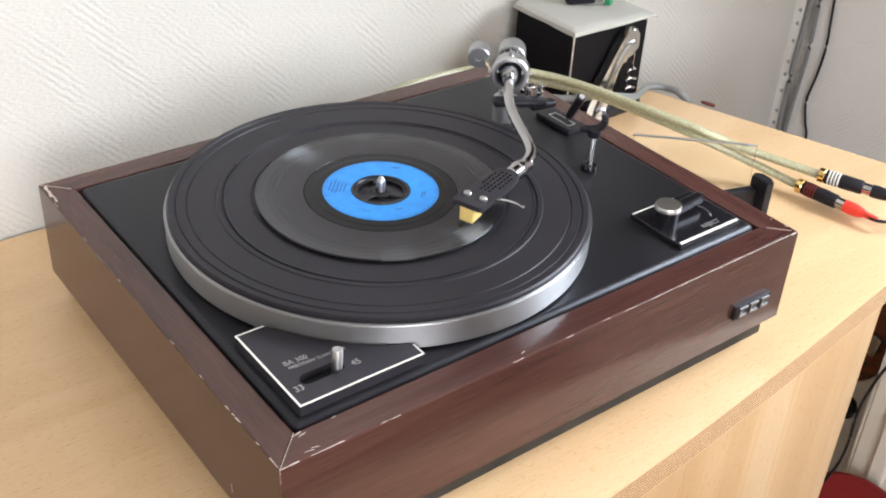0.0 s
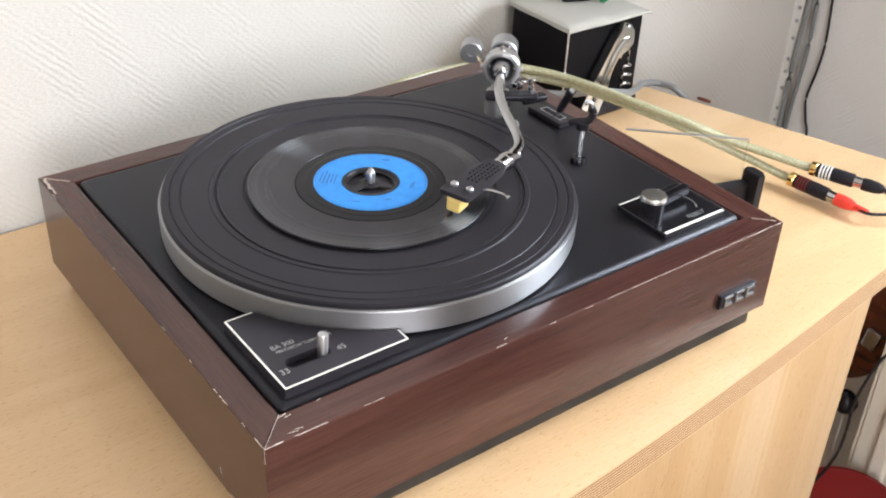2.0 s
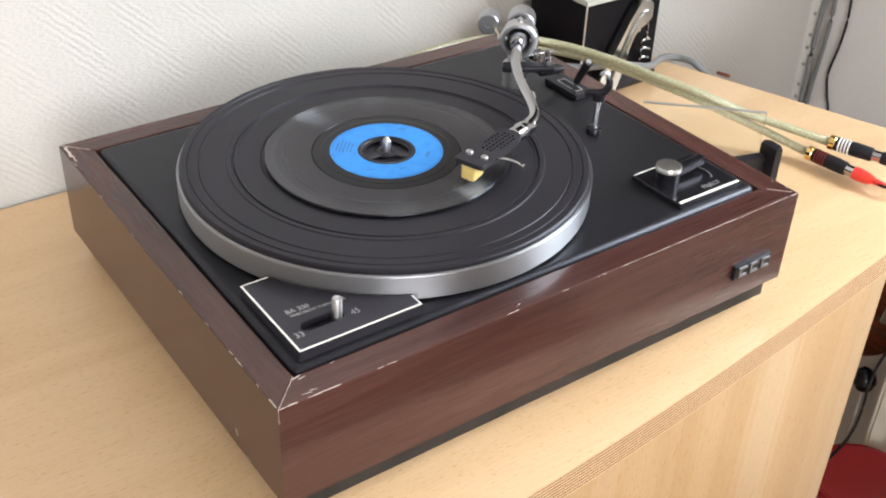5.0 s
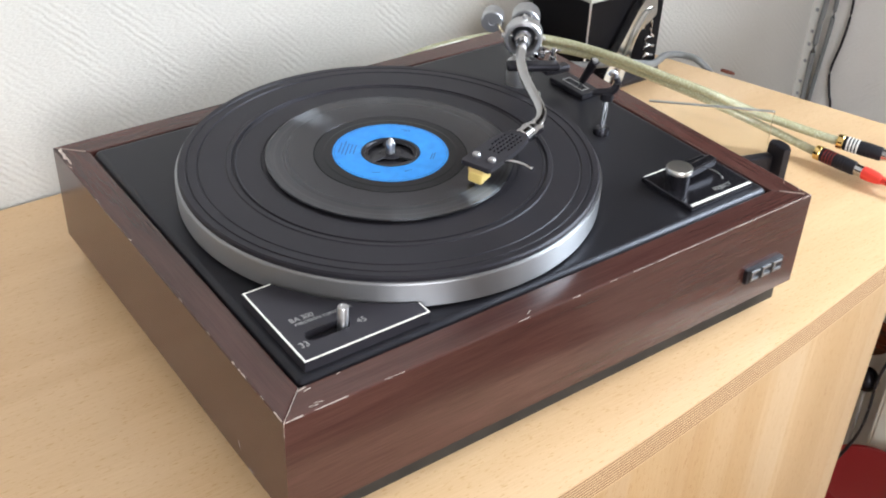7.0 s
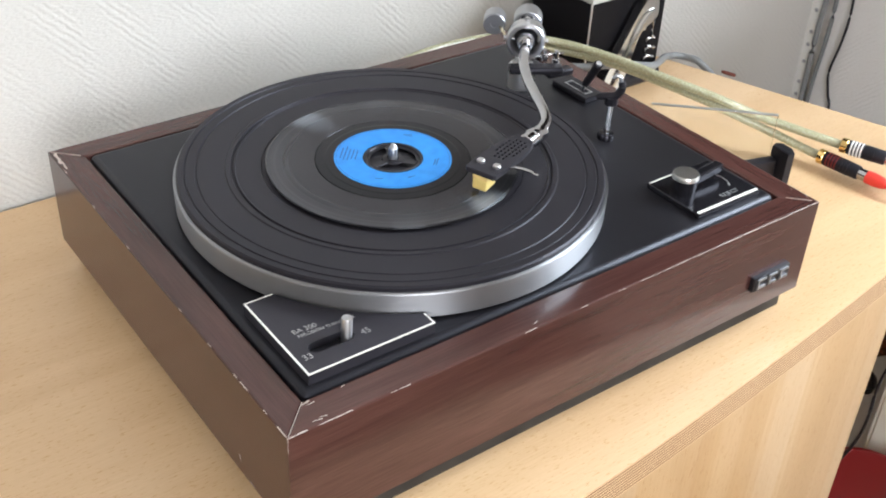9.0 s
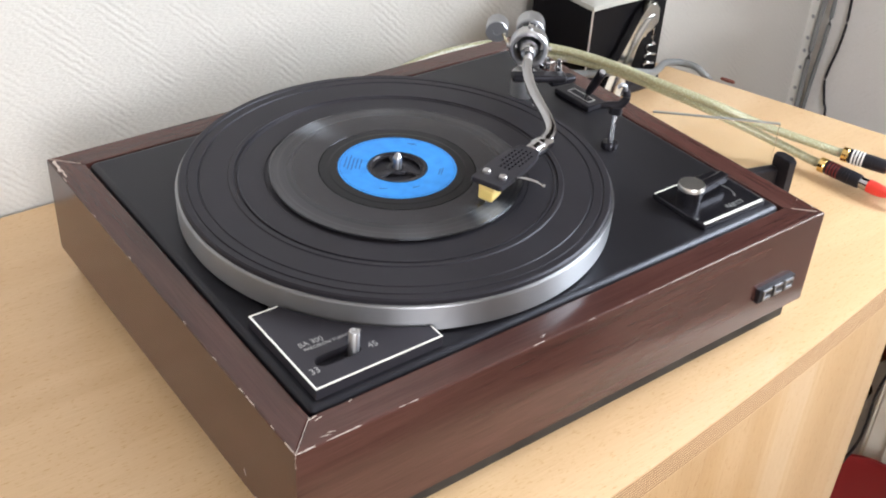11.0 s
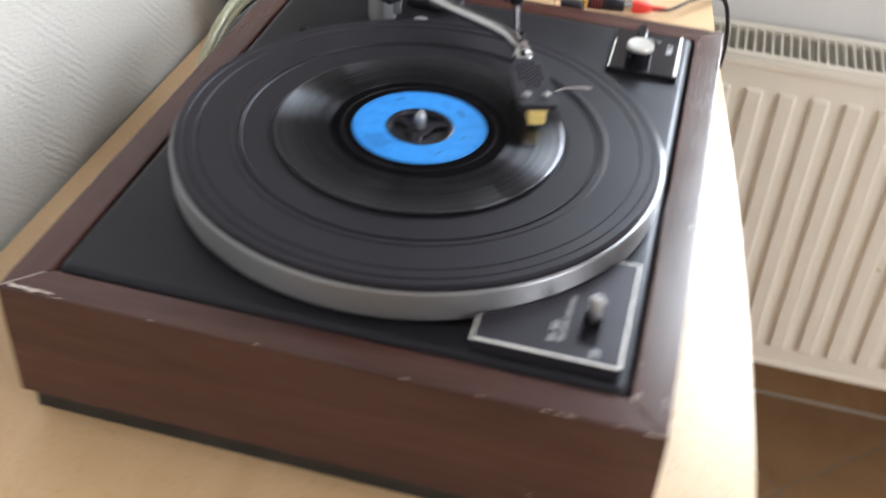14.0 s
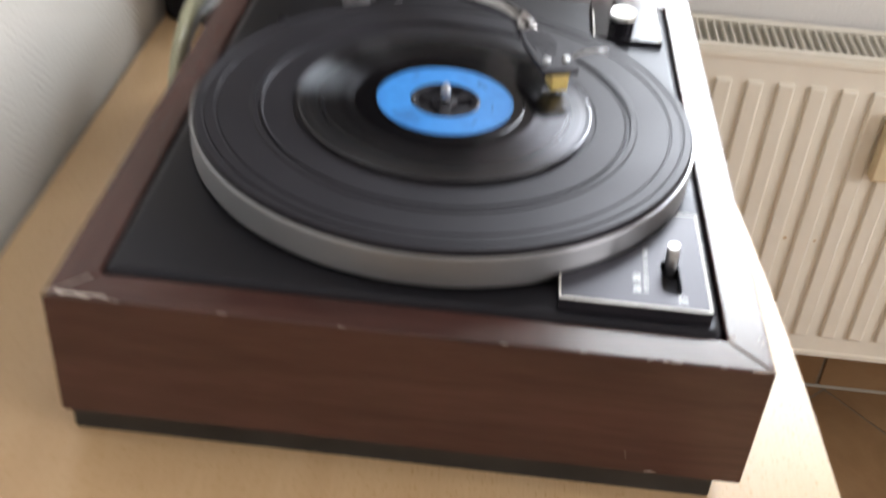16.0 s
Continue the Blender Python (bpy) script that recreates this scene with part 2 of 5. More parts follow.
def wallpaper(name, colour, along="x"):
    """White woven wallpaper: a fine level weave with slanting columns of short slanting ribs."""
    m = mat(name, colour, 0.75, spec=0.25)
    if along == "x":
        across, columns, side = coords(m, (1, 1, 1), (0, 46, 0)), coords(m, (1, 1, 1), (0, 24, 0)), "X"
    else:
        across, columns, side = coords(m, (1, 1, 1), (-46, 0, 0)), coords(m, (1, 1, 1), (-24, 0, 0)), "Y"
    rib = wave_bands(m, across, side, 58, 3.0, 2.2)
    column = ramp(m, wave_bands(m, columns, side, 6.0, 3.0, 0.9), [(0.38, (0, 0, 0)), (0.70, (1, 1, 1))])
    weave = noise_node(m, coords(m, (1, 1, 2.6)), 210, 2, 0.5)
    patch = ramp(m, noise_node(m, coords(m), 11, 3, 0.55), [(0.38, (0.15, 0.15, 0.15)), (0.60, (1, 1, 1))])
    h = mix(m, 0.30, weave, mix(m, mix(m, 1.0, column, patch, "MULTIPLY"), (0.5, 0.5, 0.5), rib))
    bump(m, h, 1.0, 0.0012)
    tone = noise_node(m, coords(m), 3, 4)
    c = colour
    fleck = ramp(m, weave, [(0.35, (0.965, 0.965, 0.96)), (0.55, (1, 1, 1))])
    set_in(m, "Base Color", mix(m, 0.7, ramp(m, tone, [(0.3, tuple(a * 0.95 for a in c)), (0.7, c)]), fleck, "MULTIPLY"))
    return m


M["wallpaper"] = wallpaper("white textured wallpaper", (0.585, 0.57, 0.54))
# same wallpaper; its colour is lightened to make up for weak bounced light
M["wallpaper_east"] = wallpaper("white textured wallpaper lightened", (0.84, 0.83, 0.82), "y")
# for unseen walls and ceiling; toned down to cut the light they bounce
M["paint"] = mat("off-white wall paint", (0.62, 0.60, 0.57), 0.6)


def radiator_paint():
    m = mat("cream radiator enamel", (0.80, 0.74, 0.62), 0.30)
    g = noise_node(m, coords(m), 7, 5, 0.65)
    set_in(m, "Base Color", ramp(m, g, [(0.3, (0.85, 0.81, 0.71)), (0.7, (0.90, 0.865, 0.785))]))
    return m


M["radiator"] = radiator_paint()
# near-black colour standing in for the shade inside gaps
M["gap_shade"] = mat("dark gap shade", (0.05, 0.046, 0.042), 0.8)


def tile_mat():
    m = mat("brown floor tile", (0.28, 0.17, 0.09), 0.35)
    n, l, _ = nodes_of(m)
    g = noise_node(m, coords(m), 6, 6, 0.65, 0.5)
    c = ramp(m, g, [(0.25, (0.15, 0.080, 0.036)), (0.5, (0.25, 0.145, 0.070)), (0.75, (0.35, 0.225, 0.120))])
    oi = n.new("ShaderNodeObjectInfo")
    set_in(m, "Base Color", mix(m, scaled(m, oi.outputs["Random"], 0.0, 0.30), c, (0.30, 0.19, 0.105)))
    set_in(m, "Roughness", scaled(m, g, 0.25, 0.5))
    return m


M["tile"] = tile_mat()
M["grout"] = mat("grey grout", (0.20, 0.17, 0.135), 0.8)


# ---- mesh helpers ----
ORIGIN = {}


def link_mesh(name, bm, material, smooth=True):
    me = bpy.data.meshes.new(name)
    bmesh.ops.recalc_face_normals(bm, faces=bm.faces)
    bm.faces.ensure_lookup_table()
    flat = [f.material_index == 1 for f in bm.faces]      # broad flat faces
    for f in bm.faces:
        f.smooth, f.material_index = smooth, 0
    bm.to_mesh(me)
    bm.free()
    me.materials.append(material)
    if smooth:
        me.set_sharp_from_angle(angle=radians(32))
        for p, is_flat in zip(me.polygons, flat):
            if is_flat:
                p.use_smooth = False
    return new(name, me)


def thing(name, at, label, category, group="", kind=""):
    ob = new(name)
    ob.location = at
    ob.empty_display_size = 0.02
    ORIGIN[ob.name] = Vector(at)
    return tagged(ob, label, category, group, kind)


def part(name, bm, material, parent, label="", at=None, smooth=True):
    """One mesh, given in world coordinates, under a thing or a part."""
    base = ORIGIN[parent.name]
    at = Vector(at) if at is not None else base.copy()
    bmesh.ops.translate(bm, verts=bm.verts, vec=-at)
    ob = link_mesh(name, bm, material, smooth)
    ob.parent = parent
    ob.location = at - base
    ORIGIN[ob.name] = at
    return tagged(ob, label)


def solo(name, bm, material, label, category, at=(0, 0, 0), group="", kind="", smooth=True):
    at = Vector(at)
    bmesh.ops.translate(bm, verts=bm.verts, vec=-at)
    ob = link_mesh(name, bm, material, smooth)
    ob.location = at
    ORIGIN[ob.name] = at
    return tagged(ob, label, category, group, kind)


def add_box(bm, lo, hi, bevel=0.0, seg=2, m=None):
    made = bmesh.ops.create_cube(bm, size=1)["verts"]
    c, s = (Vector(lo) + Vector(hi)) / 2, Vector(hi) - Vector(lo)
    for v in made:
        v.co = Vector((v.co.x * s.x, v.co.y * s.y, v.co.z * s.z))
    if bevel:
        edges = list({e for v in made for e in v.link_edges})
        r = bmesh.ops.bevel(bm, geom=edges, offset=bevel, segments=seg, affect="EDGES", profile=0.5)
        made = list({v for f in r["faces"] for v in f.verts} | {v for v in made if v.is_valid})
        for f in {f for v in made for f in v.link_faces}:
            f.normal_update()
            f.material_index = 1 if max(abs(c) for c in f.normal) > 0.999 else 0
    t = Matrix.Translation(c) if m is None else m
    bmesh.ops.transform(bm, matrix=t, verts=made)
    return made


def box(lo, hi, bevel=0.0, seg=2):
    bm = bmesh.new()
    add_box(bm, lo, hi, bevel, seg)
    return bm


def block(size, m, bevel=0.0, seg=2):
    """A box of that size centred on the pose m."""
    bm = bmesh.new()
    s = Vector(size) / 2
    add_box(bm, -s, s, bevel, seg, m)
    return bm


def add_rings(bm, rings, close_ends=True, loop=False):
    rows = [[bm.verts.new(p) for p in r] for r in rings]
    n = len(rows[0])
    pairs = list(zip(rows, rows[1:])) + ([(rows[-1], rows[0])] if loop else [])
    for a, b in pairs:
        for i in range(n):
            j = (i + 1) % n
            bm.faces.new((a[i], a[j], b[j], b[i]))
    if close_ends and not loop:
        bm.faces.new(rows[0][::-1]).material_index = 1
        bm.faces.new(rows[-1]).material_index = 1


def lathe(profile, centre, axis=(0, 0, 1), seg=64, closed=False):
    """Turned body: profile of (radius, height along axis) from centre."""
    bm = bmesh.new()
    q = Vector((0, 0, 1)).rotation_difference(Vector(axis).normalized())
    rings = []
    for r, h in profile:
        rings.append([Vector(centre) + q @ Vector((max(r, 1e-5) * math.cos(2 * math.pi * k / seg), max(r, 1e-5) * math.sin(2 * math.pi * k / seg), h)) for k in range(seg)])
    add_rings(bm, rings, not closed, closed)
    return bm


def crisp(profile, d=0.0002):
    """The profile with close extra rings beside each corner, so that flat bands stay flat."""
    out = [profile[0]]
    for (r0, h0), (r1, h1) in zip(profile, profile[1:]):
        length = math.hypot(r1 - r0, h1 - h0)
        if length > 5 * d:
            k = d / length
            out += [(r0 + (r1 - r0) * k, h0 + (h1 - h0) * k), (r1 - (r1 - r0) * k, h1 - (h1 - h0) * k)]
        out.append((r1, h1))
    return out


def spline(points, per=8):
    """Points along a smooth curve through the given ones."""
    p = [Vector(a) for a in points]
    p = [2 * p[0] - p[1]] + p + [2 * p[-1] - p[-2]]
    out = []
    for i in range(1, len(p) - 2):
        a, b, c, d = p[i - 1:i + 3]
        for k in range(per):
            t = k / per
            out.append(0.5 * ((2 * b) + (c - a) * t + (2 * a - 5 * b + 4 * c - d) * t * t + (3 * b - a - 3 * c + d) * t ** 3))
    out.append(p[-2])
    return out


def sweep(line, radius, seg=12, bm=None):
    """A round rod along a line; radius is a number or a function of 0..1."""
    bm = bm or bmesh.new()
    up, rings = Vector((0, 0, 1)), []
    for i, p in enumerate(line):
        d = (line[min(i + 1, len(line) - 1)] - line[max(i - 1, 0)]).normalized()
        side = d.cross(up)
        side = side.normalized() if side.length > 1e-4 else Vector((1, 0, 0))
        up2 = side.cross(d).normalized()
        r = radius(i / (len(line) - 1)) if callable(radius) else radius
        rings.append([p + r * (math.cos(2 * math.pi * k / seg) * side + math.sin(2 * math.pi * k / seg) * up2) for k in range(seg)])
    add_rings(bm, rings)
    return bm


def prism(outline, z0, z1, bevel=0.0, seg=2):
    """An upright slab over an outline in the plan."""
    bm = bmesh.new()
    lo = [bm.verts.new((x, y, z0)) for x, y in outline]
    hi = [bm.verts.new((x, y, z1)) for x, y in outline]
    n = len(lo)
    bm.faces.new(lo[::-1])
    top = bm.faces.new(hi)
    for i in range(n):
        bm.faces.new((lo[i], lo[(i + 1) % n], hi[(i + 1) % n], hi[i]))
    if bevel:
        bmesh.ops.bevel(bm, geom=list(top.edges), offset=bevel, segments=seg, affect="EDGES", profile=0.5)
        for f in bm.faces:
            f.normal_update()
            f.material_index = 1 if abs(f.normal.z) > 0.999 or (n <= 8 and abs(f.normal.z) < 0.001) else 0
    return bm


def text_mesh(body, size, m, depth=0.00012, squeeze=1.0):
    """Flat lettering with the built-in font on the pose m."""
    cu = bpy.data.curves.new("lettering", "FONT")
    cu.body, cu.size, cu.extrude = body, size, depth
    ob = bpy.data.objects.new("lettering", cu)
    scene.collection.objects.link(ob)
    bpy.context.view_layer.update()
    me = bpy.data.meshes.new_from_object(ob.evaluated_get(bpy.context.evaluated_depsgraph_get()))
    bm = bmesh.new()
    bm.from_mesh(me)
    bpy.data.objects.remove(ob)
    bpy.data.meshes.remove(me)
    bpy.data.curves.remove(cu)
    bmesh.ops.transform(bm, matrix=m @ Matrix.Diagonal((squeeze, 1, 1, 1)), verts=bm.verts)
    return bm


# ---- room ----
def wall(name, lo, hi, label, material):
    return solo(name, box(lo, hi), material, label, "wall", at=lo, kind="structure", smooth=False)


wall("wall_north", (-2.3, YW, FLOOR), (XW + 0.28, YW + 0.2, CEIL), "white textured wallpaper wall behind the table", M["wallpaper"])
wall("wall_west", (-2.5, -2.7, FLOOR), (-2.3, YW + 0.2, CEIL), "unseen off-white side wall", M["paint"])
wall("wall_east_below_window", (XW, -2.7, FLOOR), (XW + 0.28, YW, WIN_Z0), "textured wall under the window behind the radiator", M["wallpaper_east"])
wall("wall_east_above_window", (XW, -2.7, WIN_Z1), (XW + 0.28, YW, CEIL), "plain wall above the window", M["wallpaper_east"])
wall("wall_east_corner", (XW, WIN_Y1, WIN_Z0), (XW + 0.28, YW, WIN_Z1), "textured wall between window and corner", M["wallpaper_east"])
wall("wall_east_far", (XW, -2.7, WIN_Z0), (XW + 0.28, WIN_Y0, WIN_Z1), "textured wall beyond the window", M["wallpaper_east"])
# opening left in the unseen south wall for the added fill light
SX0, SX1, SZ0, SZ1 = -1.65, -0.15, 0.98, 2.22
wall("wall_south_left", (-2.3, -2.9, FLOOR), (SX0, -2.7, CEIL), "unseen off-white wall opposite", M["paint"])
wall("wall_south_right", (SX1, -2.9, FLOOR), (XW + 0.28, -2.7, CEIL), "unseen off-white wall opposite", M["paint"])
wall("wall_south_below", (SX0, -2.9, FLOOR), (SX1, -2.7, SZ0), "unseen off-white wall below the south fill light", M["paint"])
wall("wall_south_above", (SX0, -2.9, SZ1), (SX1, -2.7, CEIL), "unseen off-white wall above the south fill light", M["paint"])
solo("ceiling", box((-2.5, -2.9, CEIL), (XW + 0.28, YW + 0.2, CEIL + 0.1)), M["paint"], "unseen off-white ceiling", "ceiling", kind="structure", smooth=False)
floor = solo("floor", box((-2.3, -2.7, FLOOR - 0.1), (XW, YW, FLOOR - 0.0012)), M["grout"], "brown tiled floor with grey joints", "floor", at=(0, 0, FLOOR), kind="structure", smooth=False)

# ---- table ----
def table_outline(grow=0.0):
    pts = [Vector((a, b, 0)) for a, b in ((-0.60, -0.078), (-0.30, -0.072), (0.03, -0.061), (0.15, -0.055), (0.27, -0.045), (0.42, -0.028), (0.576, -0.007), (0.690, 0.007))]
    line = [(p.x, p.y) for p in spline(pts, 6)]
    end = [(p.x, p.y) for p in spline([Vector(a) for a in ((0.712, 0.0092, 0), (0.743, 0.018, 0), (0.767, 0.039, 0), (0.775, 0.071, 0), (0.769, 0.097, 0))], 5)]
    return line + end + [(0.652, YW - 0.004), (-0.60, YW - 0.004)]


table = thing("sideboard_table", (0, 0, FLOOR), "pale beech table with a plywood edge against the wall", "table")
part("tabletop", prism(table_outline(), ZT - 0.0022, ZT, 0.0008, 1), M["beech_top"], table, "pale beech veneer top", at=(0, 0, ZT))
OUT = table_outline()
layers = [(0.0013, "ply_dark"), (0.0015, "ply_light")] * 8
z = ZT - 0.0022
for t, key in layers:
    part("plywood_layer", prism(OUT, z - t, z), M[key], table, at=(0, 0, z))
    z -= t
TOP_BOTTOM = z
PX = 0.583


def front_y(x):
    for (x0, y0), (x1, y1) in zip(OUT, OUT[1:]):
        if x0 <= x <= x1:
            return y0 + (y1 - y0) * (x - x0) / (x1 - x0)


xs = [-0.58 + (PX + 0.58) * k / 24 for k in range(25)]
face = [(x, front_y(x) + 0.0015) for x in xs] + [(x, front_y(x) + 0.0205) for x in reversed(xs)]
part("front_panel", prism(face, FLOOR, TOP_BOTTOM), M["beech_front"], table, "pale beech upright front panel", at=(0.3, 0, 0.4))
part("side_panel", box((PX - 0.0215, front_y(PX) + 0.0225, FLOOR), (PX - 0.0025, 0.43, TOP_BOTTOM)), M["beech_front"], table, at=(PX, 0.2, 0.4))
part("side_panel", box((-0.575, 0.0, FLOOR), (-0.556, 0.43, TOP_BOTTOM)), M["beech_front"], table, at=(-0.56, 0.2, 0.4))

# ---- turntable ----
W, D, ZP, ZB = 0.430, 0.349, 0.880, 0.8043
RAIL = 0.0205
ZD = 0.8815
CX, CY = 0.1805, 0.1725
tt = thing("turntable", (W / 2, D / 2, ZT), "vintage record player with dark brown veneer plinth and chipped edges", "record player")
part("base", box((0.0095, 0.0105, ZT), (W - 0.0015, D - 0.0010, ZB)), M["plinth_base"], tt, "recessed matt black base")


def rail(a, b, c, d, material):
    """One mitred side of the plinth: outer corners a, b and inner corners c, d."""
    return prism([a, b, c, d], ZB, ZP, 0.0011, 2), material


R = RAIL
for (bm, m), at in ((rail((0, 0), (W, 0), (W - R, R), (R, R), M["veneer_x"]), (0.2, 0, 0.84)),
                    (rail((W, 0), (W, D), (W - R, D - R), (W - R, R), M["veneer_y"]), (W, 0.2, 0.84)),
                    (rail((W, D), (0, D), (R, D - R), (W - R, D - R), M["veneer_x"]), (0.25, D, 0.83)),
                    (rail((0, D), (0, 0), (R, R), (R, D - R), M["veneer_y"]), (0, 0.17, 0.85))):
    part("plinth_side", bm, m, tt, "dark brown wood veneer side with chipped edges", at=at)
part("deck", box((R + 0.0012, R + 0.0012, 0.850), (W - R - 0.0012, D - R - 0.0012, ZD), 0.0050, 4), M["deck"], tt, "satin black metal deck plate", at=(0.2, 0.17, 0.881))

# platter, mat
ZPL = 0.9013
platter = part("platter", lathe(crisp([(0.05, 0.8830), (0.1462, 0.8830), (0.1472, 0.8834), (0.1475, 0.8842), (0.1478, 0.9000), (0.1474, 0.9010), (0.1464, ZPL), (0.05, ZPL)]), (CX, CY, 0), seg=160),
               M["alu"], tt, "brushed aluminium platter rim", at=(CX, CY, ZPL))
part("bearing", lathe([(0.03, ZD), (0.03, 0.8830)], (CX, CY, 0), seg=32), M["base"], platter, at=(CX, CY, 0.88))
ZM = 0.9048
prof = [(0.004, ZPL), (0.004, ZM - 0.0010), (0.0890, ZM - 0.0010), (0.0895, ZM - 0.0005), (0.1062, ZM - 0.0005), (0.1068, ZM + 0.0001), (0.1076, ZM + 0.0001), (0.1081, ZM - 0.0010), (0.1092, ZM - 0.0010), (0.1098, ZM + 0.0004),
        (0.1128, ZM + 0.0004), (0.1136, ZM - 0.0002), (0.1318, ZM - 0.0002), (0.1323, ZM - 0.0007), (0.1330, ZM - 0.0007), (0.1335, ZM), (0.1392, ZM), (0.1396, ZM - 0.0006), (0.1403, ZM - 0.0006), (0.1408, ZM + 0.0001), (0.1446, ZM + 0.0001), (0.1457, ZM - 0.0010), (0.1459, ZPL)]
part("mat", lathe(crisp(prof, 0.00012), (CX, CY, 0), seg=160), M["rubber"], platter, "ribbed black rubber mat", at=(CX, CY, ZM))
part("spindle", lathe([(0.0032, 0.902), (0.0032, 0.9140), (0.0028, 0.9150), (0.0012, 0.9178), (0.0005, 0.9182)], (CX, CY, 0), seg=24), M["steel_grey"], platter, "bright steel centre spindle", at=(CX, CY, 0.91))

# 7-inch record on the mat
ZR = 0.9070
rec = thing("record", (CX, CY, ZM), "black 7-inch vinyl single with a blue label on the platter", "record")
part("disc", lathe(crisp([(0.0208, ZM + 0.0002), (0.0856, ZM + 0.0002), (0.0864, ZM + 0.0008), (0.0864, ZR - 0.0004), (0.0854, ZR), (0.0830, ZR - 0.0003), (0.0535, ZR - 0.0003), (0.0530, ZR - 0.0012), (0.0208, ZR - 0.0012)]), (CX, CY, 0), seg=128, closed=True), M["vinyl"], rec, at=(CX, CY, ZR))
part("run_out", lathe(crisp([(0.0208, ZR - 0.0010), (0.0529, ZR - 0.0010), (0.0529, ZR - 0.0003), (0.0470, ZR - 0.0002), (0.0460, ZR), (0.0208, ZR)]), (CX, CY, 0), seg=128, closed=True), M["vinyl_smooth"], rec, at=(CX, CY, ZR))
part("label", lathe([(0.0208, ZR - 0.0001), (0.0402, ZR - 0.0001), (0.0404, ZR + 0.00022), (0.0208, ZR + 0.00022)], (CX, CY, 0), seg=96, closed=True), M["label"], rec, "bright blue paper label", at=(CX, CY, ZR))
bm = lathe([(0.0158, ZM + 0.0008), (0.0202, ZM + 0.0008), (0.0206, ZR), (0.0198, ZR + 0.0004), (0.0184, ZR + 0.0002), (0.0178, ZR - 0.0008), (0.0158, ZR - 0.0010)], (CX, CY, 0), seg=64, closed=True)
for k in range(3):
    a = radians(65 + 120 * k)
    add_box(bm, (-0.0062, -0.0030, -0.0005), (0.0062, 0.0030, 0.0005), 0.0004, 1, Matrix.Translation((CX + 0.0112 * math.cos(a), CY + 0.0112 * math.sin(a), ZR - 0.0010)) @ Matrix.Rotation(a, 4, "Z"))
part("centre_adapter", bm, M["adapter"], rec, "black three-spoke plastic centre", at=(CX, CY, ZR))
part("hub", lathe([(0.0040, ZM + 0.0008), (0.0078, ZM + 0.0008), (0.0072, ZR - 0.0004), (0.0040, ZR)], (CX, CY, 0), seg=32, closed=True), M["adapter"], rec, at=(CX, CY, ZR))


def cut(bm, tool):
    """bm with the body of tool taken away."""
    obs = []
    for b in (bm, tool):
        me = bpy.data.meshes.new("cutting")
        bmesh.ops.recalc_face_normals(b, faces=b.faces)
        b.to_mesh(me)
        b.free()
        obs.append(new("cutting", me))
    mod = obs[0].modifiers.new("cut", "BOOLEAN")
    mod.object, mod.operation, mod.solver = obs[1], "DIFFERENCE", "EXACT"
    bpy.context.view_layer.update()
    me = bpy.data.meshes.new_from_object(obs[0].evaluated_get(bpy.context.evaluated_depsgraph_get()))
    out = bmesh.new()
    out.from_mesh(me)
    for o in obs:
        d = o.data
        bpy.data.objects.remove(o)
        bpy.data.meshes.remove(d)
    bpy.data.meshes.remove(me)
    return out


def capsule(cx, cy, length, width, seg=10):
    """Outline of a slot with round ends, along x."""
    r, h = width / 2, (length - width) / 2
    right = [(cx + h + r * math.cos(a), cy + r * math.sin(a)) for a in (math.pi * (k / seg - 0.5) for k in range(seg + 1))]
    left = [(cx - h + r * math.cos(a), cy + r * math.sin(a)) for a in (math.pi * (k / seg + 0.5) for k in range(seg + 1))]
    return right + left


# speed plate with a notch round the platter
ZS = 0.8885
X0, X1, Y0, Y1, NR = 0.0290, 0.1135, 0.0277, 0.1030, 0.1496
ya = CY - math.sqrt(NR ** 2 - (X1 - CX) ** 2)
xb = CX - math.sqrt(NR ** 2 - (Y1 - CY) ** 2)
a0, a1 = math.atan2(ya - CY, X1 - CX), math.atan2(Y1 - CY, xb - CX)
a0, a1 = a0 % (2 * math.pi), a1 % (2 * math.pi)
arc = [(CX + NR * math.cos(a0 + (a1 - a0) * k / 20), CY + NR * math.sin(a0 + (a1 - a0) * k / 20)) for k in range(21)]
plate_bm = cut(prism([(X0, Y0), (X1, Y0)] + arc + [(X0, Y1)], ZD, ZS), prism(capsule(0.0545, 0.0465, 0.029, 0.0095), ZS - 0.0055, ZS + 0.01))
plate = part("speed_plate", plate_bm, M["panel"], tt, "raised black plate with a white border", at=(0.07, 0.06, ZS))
for lo, hi in (((X0, Y0), (X1, Y0 + 0.0013)), ((X0, Y0 + 0.0013), (X0 + 0.0013, Y1)), ((X0 + 0.0013, Y1 - 0.0009), (xb, Y1)), ((X1 - 0.0009, Y0 + 0.0013), (X1, ya))):
    part("border_line", box((*lo, ZS - 0.0006), (*hi, ZS + 0.0002)), M["white_line"], plate, smooth=False)
part("slot_floor", prism(capsule(0.0545, 0.0465, 0.0289, 0.0094), ZS - 0.0056, ZS - 0.0050), M["base"], plate)
lever_dir = Vector((0.06, 0.05, 1)).normalized()
part("speed_lever", lathe([(0.0033, 0.0), (0.0033, 0.0165), (0.0030, 0.0171), (0.0018, 0.0171), (0.0016, 0.0165), (0.0002, 0.0165)], (0.0640, 0.0455, ZS - 0.0045), lever_dir, 32), M["satin"], tt, "bright metal speed lever")


def flat_text(body, x, y, z, size, squeeze=1.0, turn=0.0):
    return text_mesh(body, size, pose(x, y, z, 0, 0, turn), 0.00008, squeeze)


part("lettering", flat_text("BA 300", 0.0395, 0.0625, ZS + 0.0001, 0.0056, 0.92, -2), M["print"], plate)
